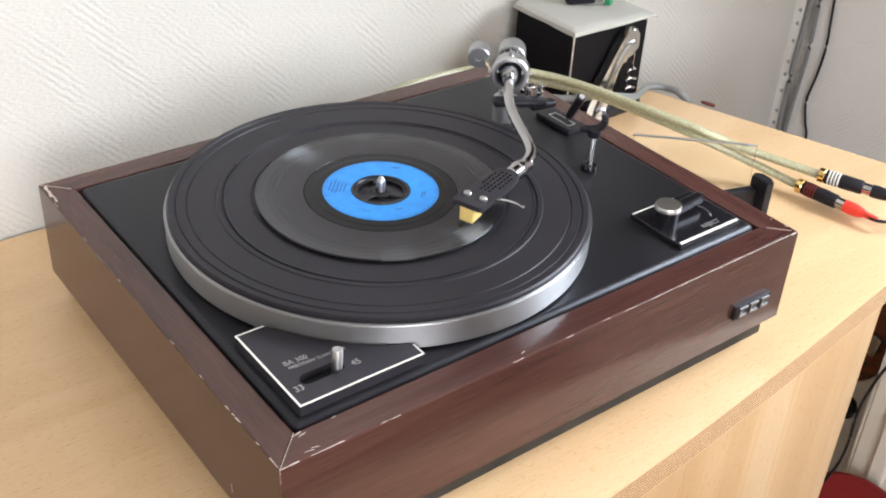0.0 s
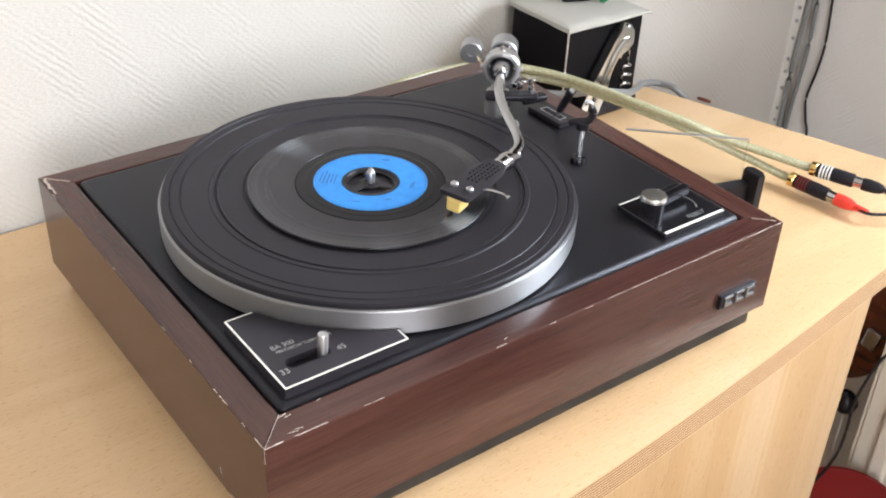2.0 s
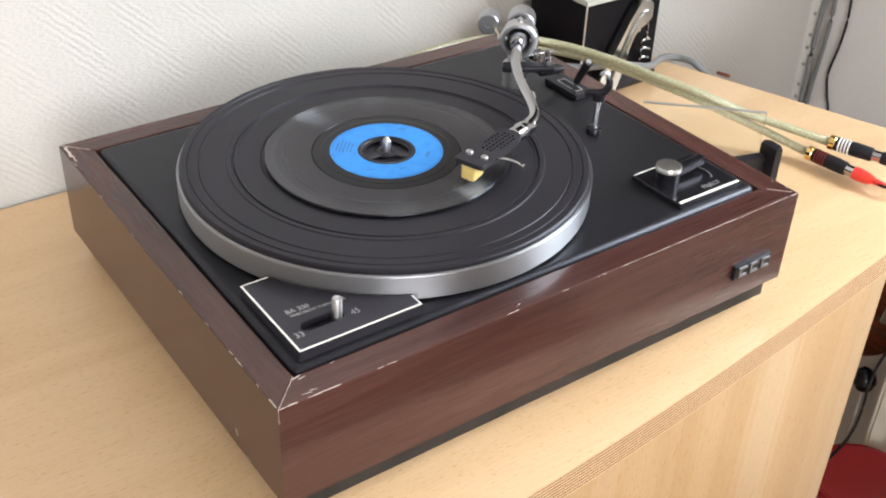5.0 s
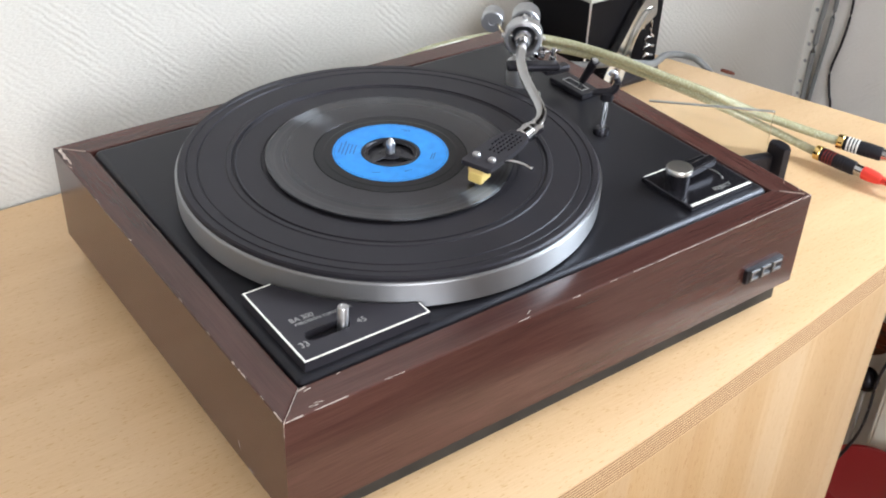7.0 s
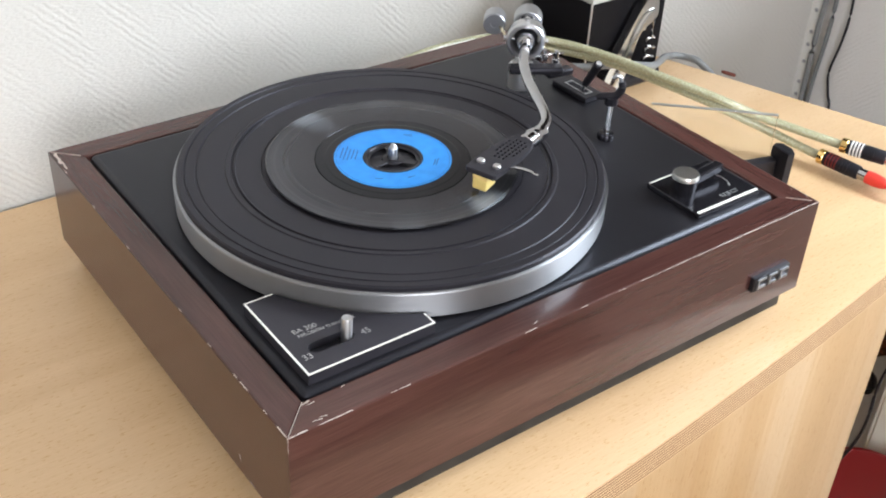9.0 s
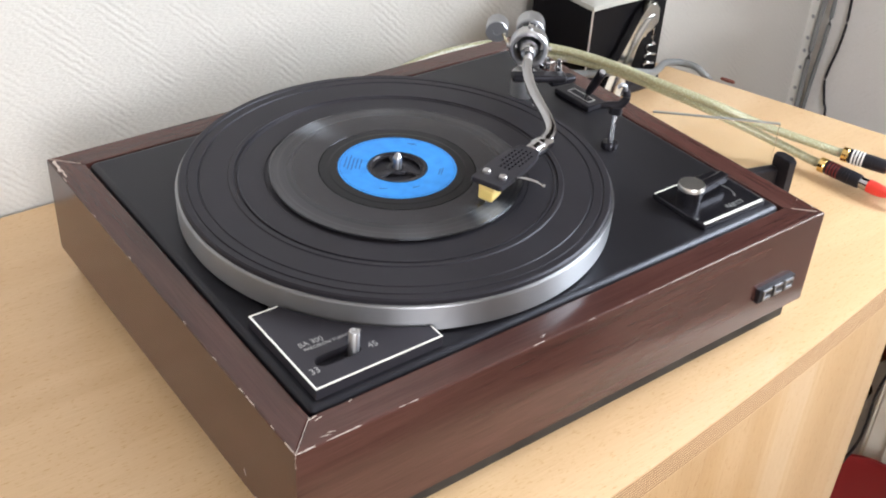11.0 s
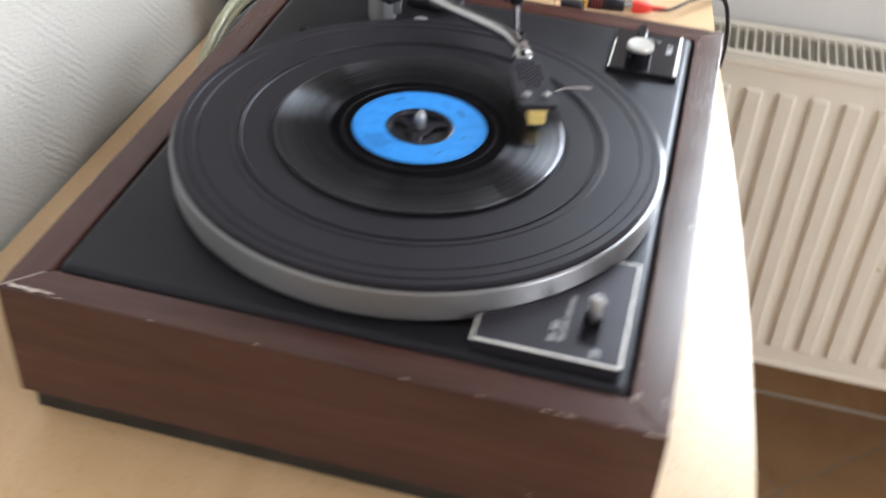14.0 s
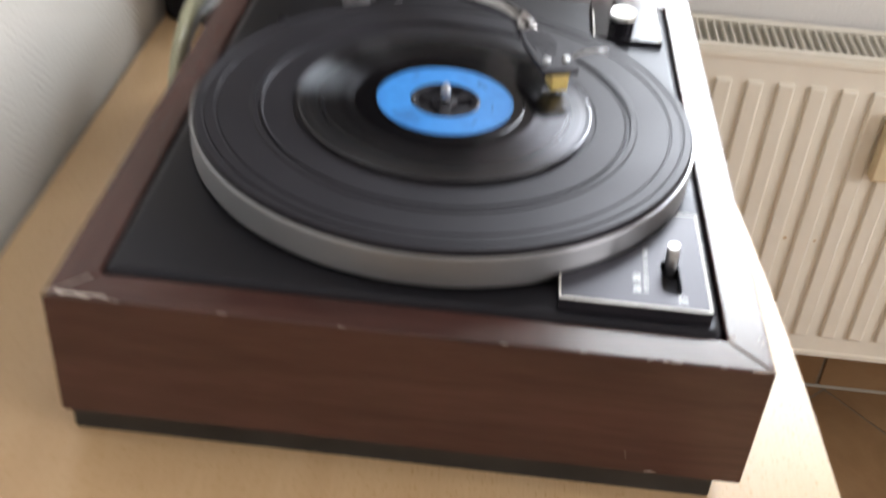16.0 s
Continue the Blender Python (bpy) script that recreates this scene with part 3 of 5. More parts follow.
part("lettering", flat_text("PRECISION TURNTABLE", 0.0405, 0.0585, ZS + 0.0001, 0.0034, 1.02, -2), M["print"], plate)
part("lettering", flat_text("33", 0.0335, 0.0395, ZS + 0.0001, 0.0066, 0.95), M["print"], plate)
part("lettering", flat_text("45", 0.0725, 0.0415, ZS + 0.0001, 0.0066, 0.95), M["print"], plate)

# reject panel
ZQ = 0.8856
rp = part("reject_panel", box((0.3350, 0.0285, ZD), (0.3975, 0.0780, ZQ), 0.0008, 2), M["gloss"], tt, "glossy black panel with white edges", at=(0.366, 0.053, ZQ))
part("border_line", box((0.3365, 0.0292, ZQ - 0.0004), (0.3965, 0.0316, ZQ + 0.0003)), M["white_line"], rp, smooth=False)
part("border_line", box((0.3362, 0.0764, ZQ - 0.0004), (0.3780, 0.0774, ZQ + 0.0003)), M["white_line"], rp, smooth=False)
part("lettering", flat_text("REJECT", 0.3665, 0.0358, ZQ + 0.0001, 0.0054, 1.02, -1), M["print"], rp)
part("arrow", sweep(spline([Vector(p) for p in ((0.3855, 0.0600, ZQ + 0.0002), (0.3868, 0.0545, ZQ + 0.0002), (0.3860, 0.0490, ZQ + 0.0002), (0.3830, 0.0440, ZQ + 0.0002))]), lambda u: 0.00035 if u < 0.85 else 0.0009 * (1.02 - u) / 0.17 + 0.0002, 6), M["print"], rp)
KX, KY = 0.3500, 0.0576
knob = part("reject_knob", lathe([(0.0088, ZQ), (0.0088, 0.8955), (0.0080, 0.8960)], (KX, KY, 0), seg=48), M["gloss"], tt, "black knob with a bright metal cap", at=(KX, KY, ZQ))
part("knob_cap", lathe([(0.0086, 0.8958), (0.0095, 0.8962), (0.0095, 0.8988), (0.0090, 0.8996), (0.0074, 0.8995), (0.0002, 0.8993)], (KX, KY, 0), seg=64), M["alu_disc"], knob, "spun metal cap", at=(KX, KY, 0.898))
bm = block((0.030, 0.0075, 0.0070), pose(KX + 0.022, KY + 0.0010, 0.8915, 0, 0, 3), 0.0012, 2)
for v in bm.verts:
    if v.co.x > KX + 0.03:
        v.co.z += 0.0015
part("knob_lever", bm, M["gloss"], knob)

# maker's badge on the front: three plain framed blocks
bm = box((0.3705, -0.0035, 0.8245), (0.4095, 0.0010, 0.8365), 0.0008, 2)
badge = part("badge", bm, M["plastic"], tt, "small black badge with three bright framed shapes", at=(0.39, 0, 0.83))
for k in range(3):
    x = 0.3745 + 0.0118 * k
    for lo, hi in (((x, 0.8265), (x + 0.0016, 0.8348)), ((x + 0.0016, 0.8332), (x + 0.0088, 0.8348)), ((x + 0.0016, 0.8265), (x + 0.0088, 0.8281))):
        part("badge_bar", box((lo[0], -0.0045, lo[1]), (hi[0], -0.0034, hi[1])), M["steel_grey"], badge, smooth=False)

# ---- tonearm ----
PV = Vector((0.3640, 0.2535, 0.9215))
AX = Vector((-0.67, -0.742, 0)).normalized()
SIDE = Vector((-0.742, 0.67, 0)).normalized()
part("arm_pillar", lathe([(0.0102, ZD), (0.0102, 0.9010), (0.0095, 0.9020), (0.0060, 0.9020), (0.0060, 0.9080)], (PV.x - 0.004, PV.y - 0.002, 0), seg=40), M["pillar"], tt, "bright metal tonearm pillar")
part("pillar_clamp", block((0.009, 0.006, 0.013), pose(PV.x - 0.004, PV.y - 0.013, 0.893, 0, 0, 30), 0.0012), M["satin"], tt)
part("lift_platform", block((0.044, 0.012, 0.0060), pose(0.3595, 0.2335, 0.9045, 0, 0, -31), 0.0022, 3), M["plastic"], tt, "black lift platform under the tonearm")
part("lift_bracket", block((0.024, 0.010, 0.006), pose(0.3800, 0.2285, 0.8990, 0, 0, -8), 0.002, 3), M["plastic"], tt)
for x, y, z, h, r in ((0.3720, 0.2380, 0.9075, 0.009, 0.0028), (0.3790, 0.2320, 0.9040, 0.012, 0.0032), (0.3715, 0.2450, 0.9060, 0.006, 0.0040)):
    part("adjusting_screw", lathe([(r, 0), (r, h * 0.45), (r * 0.6, h * 0.5), (r * 0.6, h), (r * 0.3, h)], (x, y, z), seg=20), M["chrome"], tt)
part("adjusting_pin", sweep([Vector((0.3680, 0.2385, 0.9125)), Vector((0.3870, 0.2320, 0.9125))], 0.0011, 10), M["chrome"], tt)
part("thumb_screw", lathe([(0.0062, ZD), (0.0062, 0.8865), (0.0052, 0.8895), (0.0030, 0.8900)], (0.3494, 0.2184, 0), seg=28), M["pillar"], tt)

line = spline([Vector(p) for p in ((0.3575, 0.2460, 0.9215), (0.3450, 0.2325, 0.9213), (0.3320, 0.2170, 0.9210), (0.3190, 0.1965, 0.9205), (0.3075, 0.1735, 0.9200), (0.2985, 0.1545, 0.9195), (0.2900, 0.1415, 0.9190), (0.2790, 0.1335, 0.9187), (0.2640, 0.1270, 0.9185))], 8)
arm = part("tonearm", sweep(line, 0.0042, 16), M["chrome"], tt, "S-shaped chrome tonearm lowered on the record", at=PV)
ring = [(0.0108, -0.0055), (0.0122, -0.0068), (0.0144, -0.0068), (0.0158, -0.0050), (0.0158, 0.0046), (0.0146, 0.0062), (0.0124, 0.0062), (0.0112, 0.0050)]
part("gimbal_ring", lathe(ring, PV, AX, 56, closed=True), M["satin"], arm, "bright metal gimbal ring")
part("bearing_ball", lathe([(0.0020, -0.0100), (0.0085, -0.0085), (0.0100, -0.0020), (0.0098, 0.0030), (0.0080, 0.0065), (0.0062, 0.0120), (0.0055, 0.0125)], PV, AX, 40), M["chrome"], arm)
for s in (1, -1):
    part("bearing_pin", sweep([PV + Vector((0, 0, s * 0.009)), PV + Vector((0, 0, s * 0.0185))], 0.0022, 12), M["satin"], arm)
    part("bearing_pin", sweep([PV + SIDE * s * 0.009, PV + SIDE * s * 0.0180], 0.0020, 12), M["satin"], arm)
part("counterweight_scale", lathe([(0.0060, 0.0090), (0.0088, 0.0100), (0.0094, 0.0120), (0.0094, 0.0270), (0.0085, 0.0272)], PV, -AX, 40), M["gloss"], arm, "black ring with white marks")
for k in range(10):
    a = 2 * math.pi * k / 10 + 0.2
    d = SIDE * math.cos(a) + Vector((0, 0, 1)) * math.sin(a)
    part("scale_mark", sweep([PV - AX * 0.0150 + d * 0.00942, PV - AX * 0.0255 + d * 0.00942], 0.00036, 5), M["white_line"], arm)
part("counterweight", lathe([(0.0080, 0.0272), (0.0112, 0.0274), (0.0120, 0.0284), (0.0120, 0.0460), (0.0112, 0.0472), (0.0040, 0.0474), (0.0038, 0.0455), (0.0002, 0.0455)], PV, -AX, 48), M["steel_grey"], arm, "grey steel counterweight")
LW = Vector((0.3560, 0.2850, 0.9275))
part("side_rod", sweep([PV + SIDE * 0.016, LW + Vector((0.0, -0.004, 0))], 0.0013, 10), M["brass"], arm)
part("side_weight", lathe([(0.0002, -0.0080), (0.0082, -0.0080), (0.0092, -0.0070), (0.0092, 0.0070), (0.0084, 0.0080), (0.0030, 0.0080), (0.0028, 0.0070), (0.0002, 0.0070)], LW, AX, 40), M["steel_grey"], arm, "grey steel side weight")

H = Vector((-0.943, -0.333, 0)).normalized()
HP = Vector((0.333, -0.943, 0)).normalized()      # towards the finger lift
CO = Vector((0.2700, 0.1292, 0.9185))
part("arm_collar", lathe([(0.0046, -0.009), (0.0058, -0.0085), (0.0058, -0.0012), (0.0065, 0.0), (0.0065, 0.0045), (0.0058, 0.0055), (0.0060, 0.0135), (0.0050, 0.0140)], CO, H, 32), M["chrome"], arm, "chrome headshell collar")
S0 = CO + H * 0.0135


def shell_pt(s, w, z):
    p = S0 + H * s + HP * w
    return (p.x, p.y, z)


half = [(0.0, 0.0062), (0.004, 0.0085), (0.012, 0.0105), (0.024, 0.0116), (0.045, 0.0118), (0.0565, 0.0116), (0.0580, 0.0104)]
outl = [shell_pt(s, w, 0)[:2] for s, w in half] + [shell_pt(s, -w, 0)[:2] for s, w in reversed(half)]
holes = bmesh.new()
for i in range(8):
    for j in range(5):
        if i > 5 and j in (0, 4):
            continue
        s, w = 0.0075 + 0.0039 * i, -0.0066 + 0.0033 * j
        if i < 1 and j in (0, 4):
            continue
        add_box(holes, (-0.0012, -0.0008, -0.003), (0.0012, 0.0008, 0.003), 0, 1, Matrix.Translation(shell_pt(s, w, 0.9233)) @ Matrix.Rotation(math.atan2(H.y, H.x), 4, "Z"))
shell_bm = cut(prism(outl, 0.9196, 0.9230, 0.0007, 2), holes)
shell = part("headshell", shell_bm, M["shell"], arm, "dark grey perforated headshell", at=S0)
part("shell_rib", block((0.050, 0.004, 0.003), pose(*shell_pt(0.028, 0.0, 0.9185), 0, 0, math.degrees(math.atan2(H.y, H.x))), 0.0008), M["shell"], arm)
for w in (0.0062, -0.0062):
    p = shell_pt(0.0470, w, 0)
    bm = lathe([(0.0027, 0.9229), (0.0027, 0.9244), (0.0022, 0.9250), (0.0002, 0.9252)], (p[0], p[1], 0), seg=20)
    part("headshell_screw", bm, M["satin"], arm)
a, b = Vector(shell_pt(0.040, 0.0110, 0.9208)), Vector((0.2296, 0.0785, 0.9245))
part("finger_lift", sweep(spline([a, a.lerp(b, 0.3) + Vector((0, 0, 0.0022)), a.lerp(b, 0.7) + Vector((0, 0, 0.0020)), b]), lambda u: 0.00095 if u < 0.93 else 0.0015, 10), M["chrome"], arm, "thin chrome finger lift")
rot = math.degrees(math.atan2(H.y, H.x))
part("cartridge_mount", block((0.0135, 0.0112, 0.0035), pose(*shell_pt(0.0505, 0, 0.9178), 0, 0, rot), 0.0006), M["yellow_pale"], arm)
bm = block((0.0125, 0.0108, 0.0078), pose(*shell_pt(0.0515, 0, 0.9125), 0, 0, rot), 0.0012, 2)
for v in bm.verts:
    if v.co.z < 0.911 and (v.co - S0).dot(H) < 0.052:
        v.co.z += 0.0012
part("cartridge", bm, M["yellow"], arm, "yellow plastic cartridge", at=S0)
part("stylus", sweep([Vector(shell_pt(0.0500, 0, 0.9088)), Vector(shell_pt(0.0560, 0, 0.9072))], lambda u: 0.0007 - 0.0004 * u, 8), M["satin"], arm)

part("deck_screw", lathe([(0.0036, ZD), (0.0036, ZD + 0.0035), (0.0028, ZD + 0.0045), (0.0002, ZD + 0.0046)], (0.315, 0.297, 0), seg=20), M["plastic"], tt)

# cueing block, lever and arm rest
cue = part("cue_block", box((0.3845, 0.1985, ZD), (0.4045, 0.2395, 0.8862), 0.0010, 2), M["plastic"], tt, "black cueing block with an outlined slot", at=(0.394, 0.22, 0.885))
for lo, hi in (((0.3900, 0.2050), (0.3908, 0.2300)), ((0.3972, 0.2050), (0.3980, 0.2300)), ((0.3908, 0.2050), (0.3972, 0.2058)), ((0.3908, 0.2292), (0.3972, 0.2300))):
    part("outline", box((*lo, 0.8858), (*hi, 0.8865)), M["print"], cue, smooth=False)
part("slot", box((0.3918, 0.2066, 0.8858), (0.3962, 0.2284, 0.8864)), M["base"], cue, smooth=False)
part("cue_stem", sweep([Vector((0.3935, 0.2120, 0.8860)), Vector((0.3925, 0.2080, 0.8945))], 0.0011, 10), M["satin"], tt)
ln = [Vector((0.3928, 0.2085, 0.8935)), Vector((0.3915, 0.2010, 0.9060)), Vector((0.3905, 0.1950, 0.9165))]
lv = part("cue_lever", sweep(ln, lambda u: 0.0032 + 0.0006 * u, 14), M["plastic"], tt, "black cueing lever")
# bright cap that stands in for the reflection on the lever's end face
part("lever_tip", sweep([ln[-1], ln[-1] + (ln[-1] - ln[-2]).normalized() * 0.0016], 0.0024, 14), M["satin"], lv)
RX, RY = 0.3605, 0.1485
part("rest_foot", lathe([(0.0066, ZD), (0.0066, 0.8845), (0.0056, 0.8862), (0.0025, 0.8865)], (RX, RY, 0), seg=28), M["gloss"], tt)
part("rest_post", sweep([Vector((RX, RY, 0.885)), Vector((RX + 0.004, RY + 0.003, 0.914))], 0.0021, 14), M["chrome"], tt, "chrome arm rest post")
RT, RR = Vector((RX + 0.004, RY + 0.003, 0.914)), Vector((0.747, -0.665, 0))
up = Vector((0, 0, 1))
cradle = spline([RT - RR * 0.0115 - up * 0.0010, RT - RR * 0.006, RT + RR * 0.001 + up * 0.0005, RT + RR * 0.0050 + up * 0.0035, RT + RR * 0.0068 + up * 0.0085, RT + RR * 0.0055 + up * 0.0130], 6)
bm = sweep(cradle, lambda u: 0.0024 + 0.0009 * math.sin(math.pi * u), 12)
part("rest_clip", bm, M["plastic"], tt, "black plastic arm rest cradle")
part("clip_hook", sweep(spline([RT + RR * 0.0055 + up * 0.0125, RT + RR * 0.0045 + up * 0.0165, RT + RR * 0.0015 + up * 0.0175, RT - RR * 0.0005 + up * 0.0150], 6), 0.0015, 10), M["steel_grey"], tt)
part("rest_collar", lathe([(0.0030, 0.0), (0.0052, 0.0008), (0.0052, 0.0062), (0.0030, 0.0070)], (RT.x, RT.y, 0.9075), seg=20), M["plastic"], tt)

# label print on the record: unreadable lines as plain bars
rng = random.Random(4)


def print_lines(cx, cy, count, length, pitch, turn):
    """A block of unreadable lines, stacked across their own direction."""
    d = Vector((math.cos(radians(turn)), math.sin(radians(turn)), 0))
    for k in range(count):
        p = Vector((cx, cy, ZR + 0.00028)) + Vector((-d.y, d.x, 0)) * pitch * (k - (count - 1) / 2) + d * rng.uniform(-0.0012, 0.0012)
        part("print_bar", block((length * rng.uniform(0.6, 1.0), 0.00070, 0.00010), Matrix.Translation(p) @ Matrix.Rotation(radians(turn), 4, "Z")), M["label_print"], rec, smooth=False)


print_lines(0.1574, 0.1920, 5, 0.0200, 0.0026, 48)
print_lines(0.2022, 0.1521, 2, 0.0126, 0.0017, 44)
print_lines(0.1575, 0.1535, 1, 0.0058, 0.0020, -32)
print_lines(0.1757, 0.1446, 1, 0.0060, 0.0020, -6)
print_lines(0.2068, 0.1925, 2, 0.0070, 0.0018, -32)
part("rim_line", lathe([(0.0388, ZR + 0.00020), (0.0391, ZR + 0.00020), (0.0391, ZR + 0.00030), (0.0388, ZR + 0.00030)], (CX, CY, 0), seg=96, closed=True), M["label_print"], rec)

# chipped veneer edges, and the highlight line along the front edge
M["chip_glint"] = mat("pale chipped wood and edge glint", (0.50, 0.42, 0.37), 0.7)


def chip_glint(p, length, width, along, lift=(0, 0, 1)):
    """A thin ragged sliver lying on an edge."""
    d = Vector(along).normalized()
    n = Vector(lift).normalized()
    s = d.cross(n)
    width *= 0.45
    k = max(3, int(length / 0.0022))
    left = [Vector(p) + d * (length * (i / k - 0.5)) + s * width * rng.uniform(0.25, 0.6) for i in range(k + 1)]
    right = [Vector(p) + d * (length * (i / k - 0.5)) - s * width * rng.uniform(0.1, 0.6) for i in range(k + 1)]
    left[0] = right[0] = left[0].lerp(right[0], 0.5)
    bm = bmesh.new()
    top = [bm.verts.new(v + n * 0.00025) for v in left + right[::-1][:-1]]
    low = [bm.verts.new(v - n * 0.0004) for v in left + right[::-1][:-1]]
    m = len(top)
    bm.faces.new(top)
    bm.faces.new(low[::-1])
    for i in range(m):
        bm.faces.new((top[i], low[i], low[(i + 1) % m], top[(i + 1) % m]))
    part("chip_glint", bm, M["chip_glint"], tt, smooth=False)


FRONT_LIFT, LEFT_LIFT = (0, -0.7, 0.7), (-0.7, 0, 0.7)
# thin slivers from x 0.262 on paint the worn edge and its highlight together
for x, l, w in ((0.006, 0.012, 0.0014), (0.029, 0.022, 0.0013), (0.024, 0.006, 0.0008), (0.066, 0.005, 0.0009), (0.073, 0.008, 0.0008), (0.163, 0.009, 0.0008), (0.205, 0.006, 0.0010),
                (0.236, 0.008, 0.0009), (0.262, 0.020, 0.0005), (0.286, 0.026, 0.0005), (0.312, 0.024, 0.0005), (0.336, 0.023, 0.0006), (0.359, 0.022, 0.0006), (0.383, 0.026, 0.0005), (0.407, 0.022, 0.0006), (0.425, 0.009, 0.0012)):
    chip_glint((x, 0.0003, ZP - 0.0003), l, w, (1, rng.uniform(-0.02, 0.02), 0), FRONT_LIFT)
for x, y, l, w in ((0.020, 0.0035, 0.006, 0.0007), (0.024, 0.0045, 0.005, 0.0006), (0.021, 0.0185, 0.006, 0.0016), (0.0235, 0.0165, 0.005, 0.001), (0.045, 0.0190, 0.003, 0.001), (0.170, 0.0040, 0.004, 0.0008)):
    chip_glint((x, y, ZP), l, w, (1, rng.uniform(-0.4, 0.4), 0))
chip_glint((0.0102, 0.0102, ZP), 0.028, 0.0005, (1, 1, 0))
chip_glint((W - 0.010, 0.0102, ZP), 0.018, 0.0004, (1, -1, 0))
chip_glint((0.0095, D - 0.0095, ZP), 0.024, 0.0005, (1, -1, 0))
chip_glint((W - 0.002, 0.010, ZP), 0.004, 0.0014, (0.6, 1, 0))
chip_glint((W - 0.004, 0.022, ZP), 0.003, 0.0008, (0.6, 1, 0))
for y, l, w in ((0.006, 0.010, 0.0013), (0.024, 0.004, 0.0008), (0.046, 0.006, 0.0014), (0.051, 0.004, 0.0011), (0.058, 0.005, 0.0013), (0.090, 0.004, 0.0006), (0.128, 0.005, 0.0006), (0.205, 0.004, 0.0005), (0.262, 0.005, 0.0006)):
    chip_glint((0.0003, y, ZP - 0.0003), l, w, (0, 1, 0), LEFT_LIFT)
chip_glint((0.0026, D - 0.014, ZP), 0.017, 0.0062, (0.06, 1, 0))
chip_glint((0.0030, D - 0.026, ZP), 0.011, 0.0030, (0.05, 1, 0))
chip_glint((0.0008, D - 0.034, ZP - 0.0001), 0.008, 0.0010, (0, 1, 0), LEFT_LIFT)
chip_glint((0.0003, 0.0003, ZP - 0.006), 0.013, 0.0012, (0, 0, 1), (-0.7, -0.7, 0))
chip_glint((0.0003, 0.0003, ZP - 0.019), 0.010, 0.0006, (0, 0, 1), (-0.7, -0.7, 0))
for x, l in ((0.165, 0.016), (0.178, 0.010), (0.192, 0.006), (0.325, 0.004), (0.404, 0.005)):
    chip_glint((x, 0.0003, ZB + 0.0005), l, 0.0009, (1, 0, 0), (0, -1, 0))
for y, z, l in ((0.060, 0.816, 0.005), (0.046, ZB + 0.0015, 0.006)):
    chip_glint((0.0, y, z), l, 0.0007, (0, 0.3 if z > 0.81 else 1, 1 if z > 0.81 else 0), (-1, 0, 0))

# ---- cables, plugs and bits on the table ----
def braided():
    m = mat("clear sleeve over green gold braid", (0.52, 0.47, 0.27), 0.28, spec=0.6)
    n, l, b = nodes_of(m)
    v = n.new("ShaderNodeTexVoronoi")
    v.inputs["Scale"].default_value = 620
    l.new(coords(m), v.inputs["Vector"])
    g = noise_node(m, coords(m), 30, 3)
    c = ramp(m, v.outputs["Distance"], [(0.15, (0.60, 0.60, 0.43)), (0.55, (0.27, 0.26, 0.13))])
    set_in(m, "Base Color", mix(m, 0.35, c, ramp(m, g, [(0.3, (0.33, 0.325, 0.19)), (0.7, (0.46, 0.455, 0.30))])))
    bump(m, v.outputs["Distance"], 0.5, 0.0004)
    l.new(b.inputs["Normal"].links[0].from_socket, b.inputs["Coat Normal"])
    b.inputs["Coat Weight"].default_value = 1.0
    b.inputs["Coat Roughness"].default_value = 0.14
    return m


M["braid"] = braided()
M["red"] = mat("red plug plastic", (0.72, 0.05, 0.035), 0.35)
M["dark_red"] = mat("dark red plug ring", (0.13, 0.012, 0.012), 0.4)
M["white_plastic"] = mat("white plastic", (0.8, 0.8, 0.78), 0.4)
M["wire"] = black_paint("black wire sheath", 0.012, 0.42)
M["grey_cable"] = mat("grey cable sheath", (0.20, 0.207, 0.213), 0.45)
M["grey_cable2"] = mat("dull grey cable", (0.24, 0.245, 0.25), 0.5)


M["strand"] = mat("pale gold braid strand", (0.50, 0.49, 0.36), 0.24, 0.25)


def braid_strands(line, radius, count, pitch):
    """Thin strands wound both ways round a line, joined into one mesh."""
    line = [a.lerp(b, k / 4) for a, b in zip(line, line[1:]) for k in range(4)] + [line[-1]]
    run = [0.0]
    for a, b in zip(line, line[1:]):
        run.append(run[-1] + (b - a).length)
    frames = []
    for i, p in enumerate(line):
        d = (line[min(i + 1, len(line) - 1)] - line[max(i - 1, 0)]).normalized()
        side = d.cross(Vector((0, 0, 1))).normalized()
        frames.append((p, side, side.cross(d).normalized()))
    bm = bmesh.new()
    for way in (1, -1):
        for k in range(count):
            pts = []
            for (p, side, over), u in zip(frames, run):
                a = way * 2 * math.pi * (u / pitch) + 2 * math.pi * k / count
                pts.append(p + radius * (math.cos(a) * side + math.sin(a) * over))
            sweep(pts, 0.00020, 4, bm)
    return bm


